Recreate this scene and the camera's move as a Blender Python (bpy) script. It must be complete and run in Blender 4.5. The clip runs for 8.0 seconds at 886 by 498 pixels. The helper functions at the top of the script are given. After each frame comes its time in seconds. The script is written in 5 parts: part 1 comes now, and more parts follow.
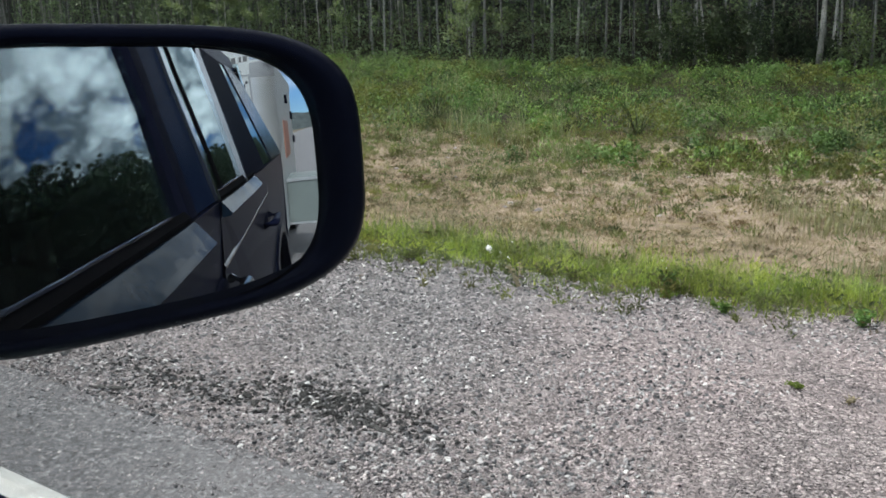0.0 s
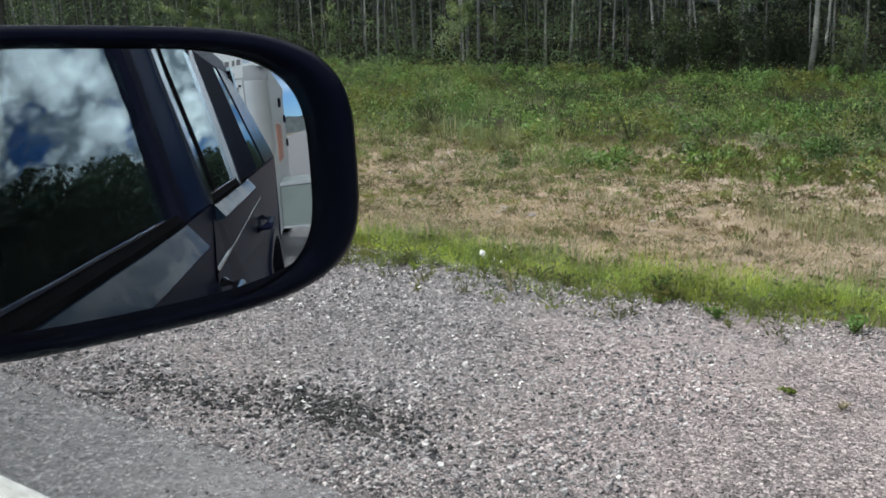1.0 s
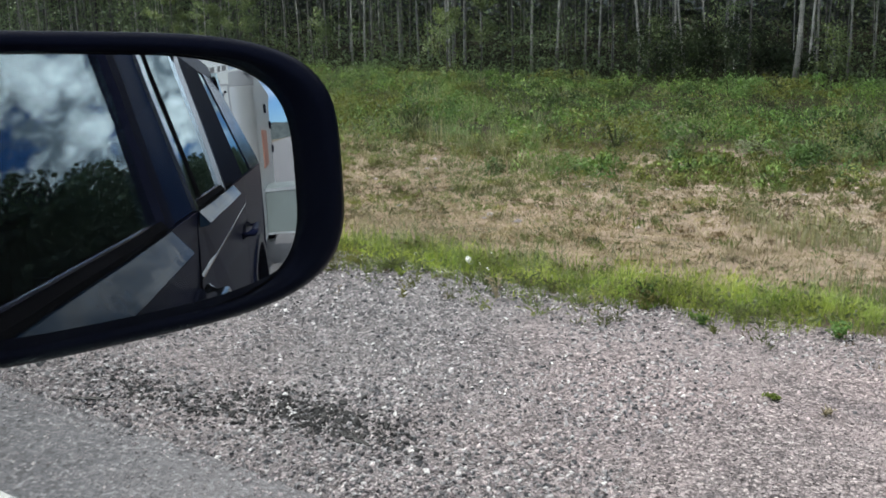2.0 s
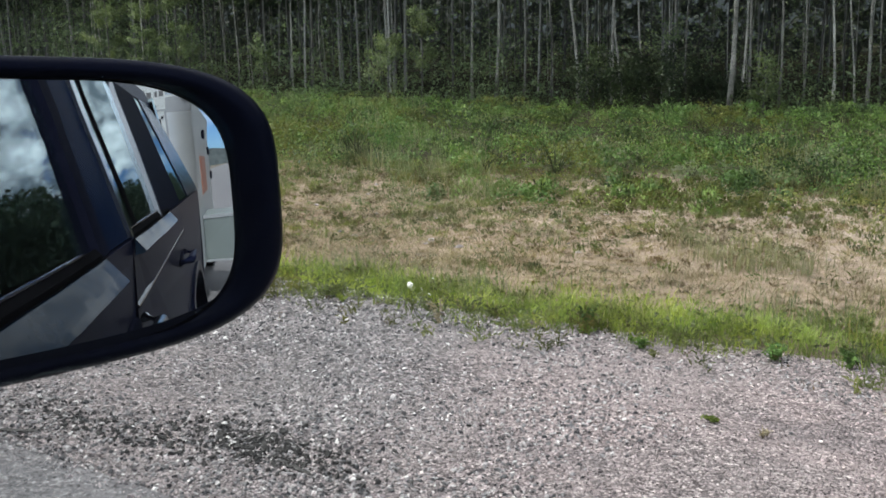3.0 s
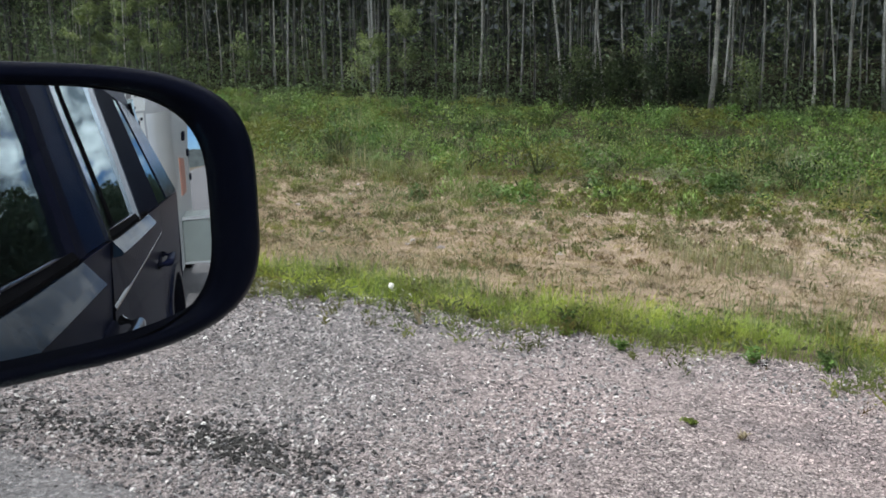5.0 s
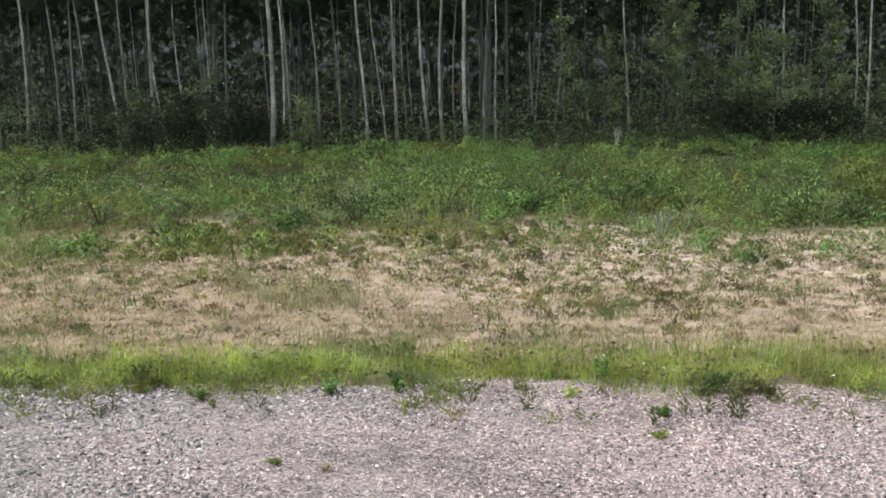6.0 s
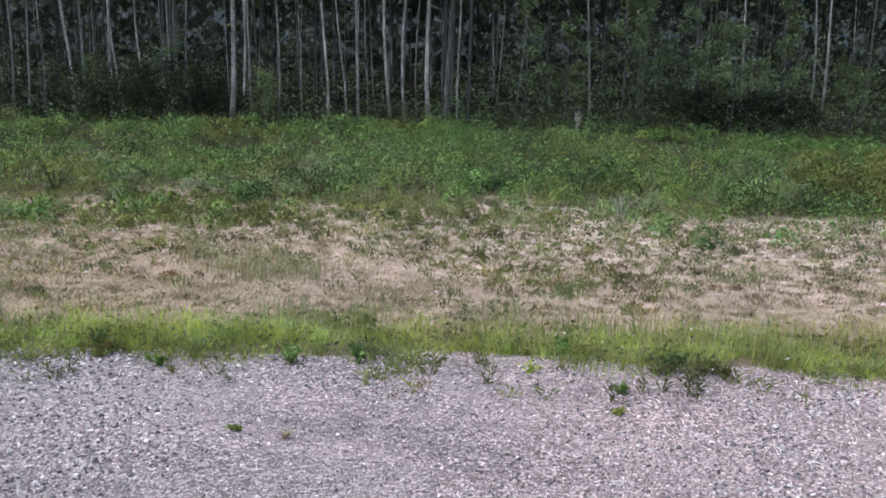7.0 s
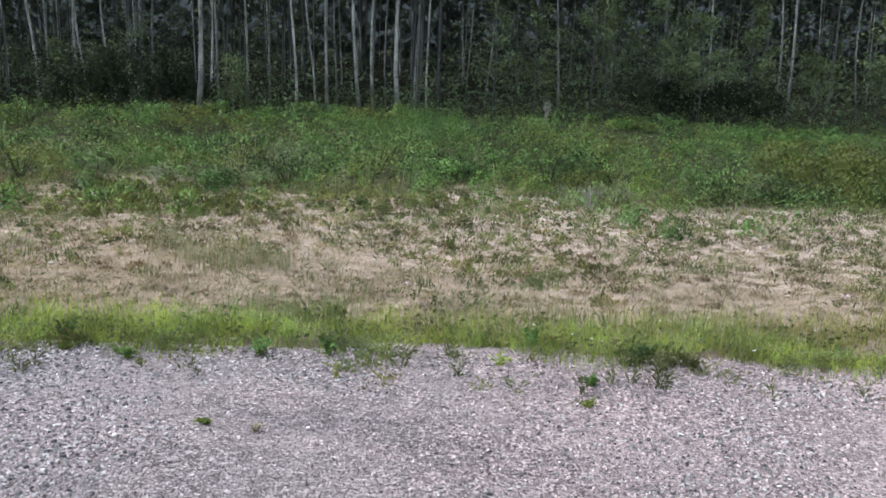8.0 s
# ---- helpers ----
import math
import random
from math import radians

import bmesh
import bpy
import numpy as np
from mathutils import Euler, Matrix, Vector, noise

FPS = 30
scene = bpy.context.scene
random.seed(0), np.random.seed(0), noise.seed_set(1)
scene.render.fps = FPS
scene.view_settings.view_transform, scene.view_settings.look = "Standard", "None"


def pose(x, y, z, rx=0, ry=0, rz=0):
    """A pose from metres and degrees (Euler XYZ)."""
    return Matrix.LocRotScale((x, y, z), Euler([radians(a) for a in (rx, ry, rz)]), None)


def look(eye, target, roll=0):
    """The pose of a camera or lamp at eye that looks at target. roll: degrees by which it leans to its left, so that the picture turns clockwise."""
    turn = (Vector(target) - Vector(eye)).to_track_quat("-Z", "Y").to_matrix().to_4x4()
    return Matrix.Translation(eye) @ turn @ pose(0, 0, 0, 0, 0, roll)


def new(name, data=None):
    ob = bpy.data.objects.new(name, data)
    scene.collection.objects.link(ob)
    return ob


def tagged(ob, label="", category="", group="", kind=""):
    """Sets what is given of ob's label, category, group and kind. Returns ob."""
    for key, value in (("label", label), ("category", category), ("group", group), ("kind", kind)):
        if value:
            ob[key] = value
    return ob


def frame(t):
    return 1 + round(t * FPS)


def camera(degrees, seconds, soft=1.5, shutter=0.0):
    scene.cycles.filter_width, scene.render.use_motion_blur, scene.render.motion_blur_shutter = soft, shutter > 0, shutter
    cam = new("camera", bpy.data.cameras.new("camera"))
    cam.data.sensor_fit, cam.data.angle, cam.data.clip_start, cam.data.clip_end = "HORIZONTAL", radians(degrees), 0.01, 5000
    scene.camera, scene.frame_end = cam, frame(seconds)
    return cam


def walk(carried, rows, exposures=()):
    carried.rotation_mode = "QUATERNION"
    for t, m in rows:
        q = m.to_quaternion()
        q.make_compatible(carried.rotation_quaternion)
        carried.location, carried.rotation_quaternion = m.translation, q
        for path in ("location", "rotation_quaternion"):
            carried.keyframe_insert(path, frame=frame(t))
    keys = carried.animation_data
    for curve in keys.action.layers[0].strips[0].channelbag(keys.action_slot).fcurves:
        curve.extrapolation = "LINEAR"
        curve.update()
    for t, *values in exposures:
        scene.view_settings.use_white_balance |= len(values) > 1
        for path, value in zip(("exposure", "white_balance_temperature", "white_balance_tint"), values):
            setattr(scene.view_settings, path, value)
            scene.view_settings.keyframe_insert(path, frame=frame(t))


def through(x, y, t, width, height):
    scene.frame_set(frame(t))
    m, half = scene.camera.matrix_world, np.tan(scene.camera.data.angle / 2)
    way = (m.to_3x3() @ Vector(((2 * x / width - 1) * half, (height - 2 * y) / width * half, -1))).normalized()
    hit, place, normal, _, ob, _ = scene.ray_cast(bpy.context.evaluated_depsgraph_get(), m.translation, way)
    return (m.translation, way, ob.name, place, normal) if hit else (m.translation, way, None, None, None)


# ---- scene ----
cam = camera(47.566, 8.0, soft=1.65)
EYE = 1.35
ROWS = [
    (0.0, -0.0000, -0.0039, -0.0013, 37.47, -14.45, -2.13),
    (0.5, -0.0034, -0.0019, -0.0027, 37.14, -14.34, -1.96),
    (1.0, -0.0013, -0.0029, -0.0023, 37.06, -14.19, -1.89),
    (2.3, -0.0022, 0.0001, -0.0018, 35.25, -13.59, -1.30),
    (2.5, -0.0032, 0.0014, -0.0022, 34.21, -13.28, -1.18),
    (3.0, -0.0021, 0.0006, -0.0017, 32.79, -12.50, -1.12),
    (3.5, -0.0032, 0.0011, -0.0021, 32.63, -12.51, -1.09),
    (4.0, -0.0032, 0.0011, -0.0022, 32.39, -12.54, -0.94),
    (4.2, -0.0031, 0.0011, -0.0021, 32.41, -12.54, -0.93),
    (5.3, 0.0041, 0.0025, 0.0068, 30.65, -12.44, 0.25),
    (5.5, 0.0165, -0.0095, 0.0097, 23.34, -12.71, 1.22),
    (5.8, 0.0317, 0.0146, 0.0137, 11.82, -12.78, -1.65),
    (6.0, 0.0382, 0.0292, 0.0207, 7.55, -10.67, -1.40),
    (6.5, 0.0041, 0.0250, 0.0055, 2.33, -10.16, 0.65),
    (7.0, -0.0010, 0.0144, -0.0062, 4.96, -11.81, 1.05),
    (7.5, -0.0107, 0.0166, 0.0059, 4.25, -12.46, 1.27),
    (8.0, -0.0110, 0.0210, 0.0100, 3.11, -12.46, 1.58),
]
EXPOSURES = [(0.0, 0.06, 6480, 5), (3.0, 0.09, 6510, 7), (4.0, 0.09, 6530, 7), (5.5, 0.14, 6640, 9), (6.0, 0.22, 6680, 9), (6.5, 0.10, 5900, 15), (7.0, 0.09, 5900, 16), (8.0, 0.08, 5950, 10)]
walk(cam, [(t, pose(x, y, EYE + z, 90 + pitch, 0, yaw) @ pose(0, 0, 0, 0, 0, roll)) for t, x, y, z, yaw, pitch, roll in ROWS], EXPOSURES)

# ---- light: a high sun ahead of the car, behind broken cloud ----
SUN_EL, SUN_AZ = 48.0, 178.0            # azimuth: degrees from +x towards +y, where the sun stands
SUN_DIR = Vector((math.cos(radians(SUN_AZ)) * math.cos(radians(SUN_EL)), math.sin(radians(SUN_AZ)) * math.cos(radians(SUN_EL)), math.sin(radians(SUN_EL))))
sun = new("sun", bpy.data.lights.new("sun", "SUN"))
sun.data.energy, sun.data.angle, sun.data.color = 4.4, radians(0.8), (1.0, 0.95, 0.88)
sun.matrix_world = look(SUN_DIR * 60, (0, 0, 0))
SKY_STRENGTH = 0.105
CLOUD_DRIFT = (11.25, 2.75, 4.3)


def build_world():
    world = bpy.data.worlds.new("sky")
    scene.world = world
    world.use_nodes = True
    nt = world.node_tree
    nt.nodes.clear()
    N, L = nt.nodes.new, nt.links.new
    out, bg = N("ShaderNodeOutputWorld"), N("ShaderNodeBackground")
    bg.inputs["Strength"].default_value = SKY_STRENGTH
    sky = N("ShaderNodeTexSky")
    sky.sky_type, sky.sun_disc, sky.dust_density, sky.air_density, sky.altitude = "NISHITA", False, 0.0, 0.8, 1200.0
    sky.ozone_density = 4.0
    sky.sun_elevation, sky.sun_rotation = radians(SUN_EL), radians(90 - SUN_AZ)
    co = N("ShaderNodeTexCoord")
    flat = N("ShaderNodeVectorMath"); flat.operation = "MULTIPLY_ADD"; flat.inputs[1].default_value = (1.0, 1.0, 1.25)
    flat.inputs[2].default_value = CLOUD_DRIFT
    L(co.outputs["Generated"], flat.inputs[0])
    big = N("ShaderNodeTexNoise"); big.inputs["Scale"].default_value = 6.0; big.inputs["Detail"].default_value = 6; big.inputs["Roughness"].default_value = 0.50
    L(flat.outputs[0], big.inputs["Vector"])
    def math_node(kind, p, q=0.0, r=0.0):
        k = N("ShaderNodeMath"); k.operation = kind
        for s, v in zip(k.inputs, (p, q, r)):
            if isinstance(v, float):
                s.default_value = v
            else:
                L(v, s)
        return k.outputs[0]

    puff = 0.0
    for scale, weight in ((5.5, 1.0), (12.0, 0.6), (26.0, 0.35), (55.0, 0.18)):
        lobe = N("ShaderNodeTexNoise"); lobe.inputs["Scale"].default_value = scale; lobe.inputs["Detail"].default_value = 1.0
        L(flat.outputs[0], lobe.inputs["Vector"])
        puff = math_node("MULTIPLY_ADD", math_node("ABSOLUTE", math_node("SUBTRACT", lobe.outputs["Fac"], 0.5)), weight, puff)
    edge = math_node("MULTIPLY_ADD", puff, 0.35, big.outputs["Fac"])
    cover = N("ShaderNodeValToRGB")
    cover.color_ramp.elements[0].position, cover.color_ramp.elements[1].position = 0.475, 0.525
    L(edge, cover.inputs[0])
    high = N("ShaderNodeSeparateXYZ"); L(co.outputs["Generated"], high.inputs[0])
    low = N("ShaderNodeMapRange"); low.interpolation_type = "SMOOTHSTEP"
    low.inputs["From Min"].default_value, low.inputs["From Max"].default_value = 0.05, 0.13
    L(high.outputs["Z"], low.inputs["Value"])
    tone = N("ShaderNodeValToRGB")
    tone.color_ramp.elements[0].position, tone.color_ramp.elements[1].position = 0.08, 0.30
    tone.color_ramp.elements[0].color, tone.color_ramp.elements[1].color = (5.0, 5.7, 6.5, 1), (30.0, 30.3, 30.6, 1)
    L(puff, tone.inputs[0])
    mix = N("ShaderNodeMix"); mix.data_type = "RGBA"
    deep = N("ShaderNodeMix"); deep.data_type, deep.blend_type = "RGBA", "MULTIPLY"
    deep.inputs["Factor"].default_value = 1.0; deep.inputs["B"].default_value = (0.62, 0.82, 1.08, 1)
    L(sky.outputs[0], deep.inputs["A"])
    L(math_node("MULTIPLY", cover.outputs["Color"], low.outputs[0]), mix.inputs["Factor"]); L(deep.outputs["Result"], mix.inputs["A"]); L(tone.outputs["Color"], mix.inputs["B"])
    L(mix.outputs["Result"], bg.inputs["Color"]); L(bg.outputs[0], out.inputs[0])


build_world()


# ---- materials ----
class Mat:
    """A small node builder round one Principled shader."""

    def __init__(self, name, rough=0.8, metal=0.0, spec=0.5):
        self.m = bpy.data.materials.new(name)
        self.m.use_nodes = True
        self.nt = self.m.node_tree
        self.p = self.nt.nodes["Principled BSDF"]
        self.p.inputs["Roughness"].default_value = rough
        self.p.inputs["Metallic"].default_value = metal
        self.p.inputs["Specular IOR Level"].default_value = spec
        self.bump_in = None

    def n(self, kind):
        return self.nt.nodes.new(kind)

    def l(self, a, b):
        self.nt.links.new(a, b)

    def where(self):
        return self.n("ShaderNodeNewGeometry").outputs["Position"]

    def local(self):
        return self.n("ShaderNodeTexCoord").outputs["Object"]

    def noise(self, scale, detail=4, rough=0.55, vec=None, squash=None):
        t = self.n("ShaderNodeTexNoise")
        t.inputs["Scale"].default_value, t.inputs["Detail"].default_value, t.inputs["Roughness"].default_value = scale, detail, rough
        v = vec if vec is not None else self.where()
        if squash:
            q = self.n("ShaderNodeVectorMath"); q.operation = "MULTIPLY"; q.inputs[1].default_value = squash
            self.l(v, q.inputs[0]); v = q.outputs[0]
        self.l(v, t.inputs["Vector"])
        return t.outputs["Fac"]

    def ramp(self, fac, stops):
        r = self.n("ShaderNodeValToRGB")
        e = r.color_ramp.elements
        while len(e) < len(stops):
            e.new(0.5)
        for k, (pos, col) in zip(e, stops):
            k.position = pos
            k.color = (*col, 1) if not isinstance(col, (int, float)) else (col, col, col, 1)
        self.l(fac, r.inputs[0])
        return r.outputs["Color"]

    def mix(self, fac, a, b, blend="MIX"):
        x = self.n("ShaderNodeMix"); x.data_type, x.blend_type = "RGBA", blend
        for sock, v in ((x.inputs["Factor"], fac), (x.inputs["A"], a), (x.inputs["B"], b)):
            if isinstance(v, (int, float)):
                sock.default_value = v
            elif isinstance(v, tuple):
                sock.default_value = (*v, 1)
            else:
                self.l(v, sock)
        return x.outputs["Result"]

    def colour(self, c):
        if isinstance(c, tuple):
            self.p.inputs["Base Color"].default_value = (*c, 1)
        else:
            self.l(c, self.p.inputs["Base Color"])
        return self

    def bump(self, height, dist=0.01, strength=0.6):
        b = self.n("ShaderNodeBump")
        b.inputs["Strength"].default_value, b.inputs["Distance"].default_value = strength, dist
        self.l(height, b.inputs["Height"])
        if self.bump_in is not None:
            self.l(self.bump_in, b.inputs["Normal"])
        self.bump_in = b.outputs["Normal"]
        self.l(self.bump_in, self.p.inputs["Normal"])
        return self

    def island(self):
        return self.n("ShaderNodeNewGeometry").outputs["Random Per Island"]

    def object_random(self):
        return self.n("ShaderNodeObjectInfo").outputs["Random"]


def leaf_mat(name, dark, mid, light, rough=0.55, through=0.35, patch=0.6, vary=1.0):
    """Leaves that differ one by one, with yellower, bluer and browner patches of plants."""
    m = Mat(name, rough, 0, 0.18)
    dark, light = (tuple(q + 0.45 * (p - q) for p, q in zip(k, mid)) for k in (dark, light))
    c = m.ramp(m.island(), [(0.0, dark), (0.5, mid), (1.0, light)])
    c = m.mix(1.0, c, m.ramp(m.noise(2.6, 3, 0.6), [(0.40, 1 - 0.45 * min(vary, 1)), (0.50, 1.0), (0.60, 1 + 0.50 * min(vary, 1))]), "MULTIPLY")
    for scale, stops, tint in ((patch, (0.42, 0.62), (1.20, 1.09, 0.76)), (patch * 2.3, (0.50, 0.64), (0.50, 0.62, 0.62)), (patch * 1.5 + 0.2, (0.58, 0.68), (1.32, 1.02, 0.80)), (patch * 3.1, (0.55, 0.70), (1.35, 1.30, 1.15))):
        f = m.ramp(m.noise(scale, 4, 0.6), [(stops[0], 0.0), (stops[1], 0.85 * vary)])
        c = m.mix(f, c, m.mix(1.0, c, tint, "MULTIPLY"))
    m.colour(c)
    tr = m.n("ShaderNodeBsdfTranslucent")
    m.l(m.mix(1.0, c, (1.1, 1.2, 0.75), "MULTIPLY"), tr.inputs["Color"])
    mx = m.n("ShaderNodeMixShader"); mx.inputs[0].default_value = through
    m.l(m.p.outputs[0], mx.inputs[1]); m.l(tr.outputs[0], mx.inputs[2])
    m.l(mx.outputs[0], m.nt.nodes["Material Output"].inputs[0])
    return m.m


def glass_mat(name, tint, veil=0.0):
    """A thin pane: clear tinted glass, gloss that grows towards grazing angles, an added film for haze."""
    m = Mat(name)
    clear, gloss, film = m.n("ShaderNodeBsdfTransparent"), m.n("ShaderNodeBsdfGlossy"), m.n("ShaderNodeBsdfTranslucent")
    clear.inputs["Color"].default_value = (*tint, 1)
    film.inputs["Color"].default_value = (0.75, 0.78, 0.82, 1)
    gloss.inputs["Roughness"].default_value = 0.0
    gloss.inputs["Color"].default_value = (0.68, 0.80, 0.84, 1)
    lw = m.n("ShaderNodeLayerWeight")
    pw = m.n("ShaderNodeMath"); pw.operation = "POWER"; pw.inputs[1].default_value = 3.6
    m.l(lw.outputs["Facing"], pw.inputs[0])
    fr = m.n("ShaderNodeMath"); fr.operation = "MULTIPLY_ADD"; fr.inputs[1].default_value, fr.inputs[2].default_value = 0.93, 0.07
    m.l(pw.outputs[0], fr.inputs[0])
    # the translucent film imitates glare haze and lifts the dark tones
    veiled = m.n("ShaderNodeMixShader"); veiled.inputs[0].default_value = veil
    m.l(clear.outputs[0], veiled.inputs[1]); m.l(film.outputs[0], veiled.inputs[2])
    mx = m.n("ShaderNodeMixShader")
    m.l(fr.outputs[0], mx.inputs[0]); m.l(veiled.outputs[0], mx.inputs[1]); m.l(gloss.outputs[0], mx.inputs[2])
    m.l(mx.outputs[0], m.nt.nodes["Material Output"].inputs[0])
    return m.m


def plain(name, c, rough=0.6, metal=0.0, spec=0.5, var=0.12, scale=9.0, bump=0.0, coat=0.0):
    m = Mat(name, rough, metal, spec)
    lo, hi = tuple(v * (1 - var) for v in c), tuple(min(1, v * (1 + var)) for v in c)
    m.colour(m.ramp(m.noise(scale, 5, vec=m.local()), [(0.3, lo), (0.7, hi)]))
    if bump:
        m.bump(m.noise(scale * 40, 3, vec=m.local()), bump, 0.4)
    if coat:
        m.p.inputs["Coat Weight"].default_value = coat
        m.p.inputs["Coat Roughness"].default_value = 0.03
    return m.m


def gravel_mat():
    m = Mat("gravel", 0.92, 0, 0.25)
    hs = []
    cols = []
    for scale in (60, 110):
        v = m.n("ShaderNodeTexVoronoi"); v.inputs["Scale"].default_value = scale
        wob = m.n("ShaderNodeVectorMath"); wob.operation = "MULTIPLY_ADD"; wob.inputs[1].default_value = (0.02, 0.02, 0.02)
        nz = m.n("ShaderNodeTexNoise"); nz.inputs["Scale"].default_value = 30
        m.l(m.where(), nz.inputs["Vector"]); m.l(nz.outputs["Color"], wob.inputs[0]); m.l(m.where(), wob.inputs[2])
        m.l(wob.outputs[0], v.inputs["Vector"])
        g = m.n("ShaderNodeSeparateColor"); m.l(v.outputs["Color"], g.inputs[0])
        hs.append(v.outputs["Distance"])
        cols.append(m.ramp(g.outputs[0], [(0.0, (0.08, 0.075, 0.08)), (0.2, (0.17, 0.158, 0.164)), (0.55, (0.345, 0.314, 0.325)), (0.85, (0.54, 0.50, 0.507)), (1.0, (0.85, 0.82, 0.81))]))
    # Shadow between stones, painted as darker colour at the cell borders.
    gap_shade = [m.ramp(h, [(0.30, 1.0), (0.62, lo)]) for h, lo in zip(hs, (0.50, 0.36))]
    stones = m.mix(0.55, m.mix(1.0, cols[0], gap_shade[0], "MULTIPLY"), m.mix(1.0, cols[1], gap_shade[1], "MULTIPLY"))
    sand = m.ramp(m.noise(90, 6, 0.75), [(0.3, (0.16, 0.147, 0.152)), (0.5, (0.29, 0.268, 0.272)), (0.7, (0.44, 0.408, 0.41))])
    c = m.mix(m.ramp(m.noise(1.8, 5), [(0.40, 0.05), (0.66, 0.60)]), stones, sand)
    c = m.mix(m.ramp(m.noise(0.8, 5), [(0.46, 0.0), (0.62, 0.50)]), c, m.mix(1.0, c, (1.45, 1.32, 1.30), "MULTIPLY"))
    c = m.mix(m.ramp(m.noise(1.3, 5, 0.6, squash=(0.7, 1.6, 1)), [(0.52, 0.0), (0.66, 0.65)]), c, m.mix(1.0, c, (0.55, 0.575, 0.60), "MULTIPLY"))
    sep = m.n("ShaderNodeSeparateXYZ"); m.l(m.where(), sep.inputs[0])
    pale = m.n("ShaderNodeMapRange"); pale.inputs["From Min"].default_value, pale.inputs["From Max"].default_value = -2.6, 0.4
    pale.inputs["To Max"].default_value = 0.95
    m.l(sep.outputs["X"], pale.inputs["Value"])
    c = m.mix(pale.outputs[0], c, m.mix(1.0, c, (1.44, 1.28, 1.24), "MULTIPLY"))
    m.colour(c)
    m.bump(hs[0], 0.018, 0.9).bump(hs[1], 0.010, 0.9).bump(m.noise(14, 5), 0.02, 0.5)
    return m.m


def asphalt_mat():
    m = Mat("asphalt", 0.9, 0, 0.3)
    v = m.n("ShaderNodeTexVoronoi"); v.inputs["Scale"].default_value = 85
    m.l(m.where(), v.inputs["Vector"])
    g = m.n("ShaderNodeSeparateColor"); m.l(v.outputs["Color"], g.inputs[0])
    c = m.ramp(g.outputs[0], [(0.0, (0.035, 0.035, 0.036)), (0.45, (0.14, 0.137, 0.138)), (0.85, (0.24, 0.235, 0.235)), (1.0, (0.5, 0.48, 0.47))])
    c = m.mix(m.ramp(m.noise(70, 5, 0.7), [(0.35, 0.1), (0.7, 0.6)]), c, (0.19, 0.182, 0.18))
    c = m.mix(m.ramp(m.noise(2.0, 5), [(0.35, 0.0), (0.7, 0.55)]), c, (0.225, 0.213, 0.208))
    m.colour(m.mix(1.0, c, (1.0, 1.0, 1.06), "MULTIPLY"))
    m.bump(v.outputs["Distance"], 0.008, 0.7).bump(m.noise(9, 4), 0.012, 0.4)
    return m.m


def ground_mat():
    """Soil by distance from the road: sand and dead thatch in the ditch, dark humus under the weeds and the wood."""
    m = Mat("soil", 0.95, 0, 0.15)
    sep = m.n("ShaderNodeSeparateXYZ"); m.l(m.where(), sep.inputs[0])
    wob = m.n("ShaderNodeMath"); wob.operation = "MULTIPLY_ADD"; wob.inputs[1].default_value = 2.2
    m.l(m.noise(0.55, 5), wob.inputs[0]); m.l(sep.outputs["Y"], wob.inputs[2])
    y = m.n("ShaderNodeMath"); y.operation = "SUBTRACT"; y.inputs[1].default_value = 1.1
    m.l(wob.outputs[0], y.inputs[0])
    rng = m.n("ShaderNodeMapRange"); rng.inputs["From Min"].default_value, rng.inputs["From Max"].default_value = 4.0, 14.0
    m.l(y.outputs[0], rng.inputs["Value"])
    zone = m.ramp(rng.outputs[0], [(0.0, (0.20, 0.18, 0.14)), (0.08, (0.38, 0.32, 0.255)), (0.22, (0.46, 0.395, 0.335)), (0.36, (0.53, 0.468, 0.415)), (0.50, (0.50, 0.445, 0.395)), (0.60, (0.12, 0.115, 0.075)), (0.72, (0.05, 0.055, 0.032)), (1.0, (0.045, 0.05, 0.025))])
    fine = m.mix(1.0, m.ramp(m.noise(45, 7, 0.75), [(0.34, 0.58), (0.66, 1.26)]), m.ramp(m.noise(7, 5, 0.6), [(0.36, 0.66), (0.64, 1.16)]), "MULTIPLY")
    c = m.mix(1.0, m.mix(1.0, zone, (1.04, 0.955, 0.925), "MULTIPLY"), fine, "MULTIPLY")
    straw = m.ramp(m.noise(16, 6, 0.75, squash=(1, 1, 1)), [(0.46, 0.0), (0.62, 0.75)])
    c = m.mix(straw, c, m.mix(1.0, zone, (0.62, 0.56, 0.42), "MULTIPLY"))
    c = m.mix(m.ramp(m.noise(3.4, 6, 0.7, squash=(0.6, 1.5, 1)), [(0.52, 0.0), (0.66, 0.6)]), c, m.mix(1.0, c, (0.56, 0.52, 0.42), "MULTIPLY"))
    far = m.n("ShaderNodeMapRange"); far.inputs["From Min"].default_value, far.inputs["From Max"].default_value = -5.0, 0.5
    far.inputs["To Min"].default_value, far.inputs["To Max"].default_value = 0.8, 0.0
    m.l(sep.outputs["X"], far.inputs["Value"])
    c = m.mix(far.outputs[0], c, m.mix(1.0, c, (0.62, 0.60, 0.52), "MULTIPLY"))
    m.colour(c)
    m.bump(m.noise(30, 6, 0.7), 0.03, 0.7).bump(m.noise(5, 4), 0.06, 0.5)
    return m.m


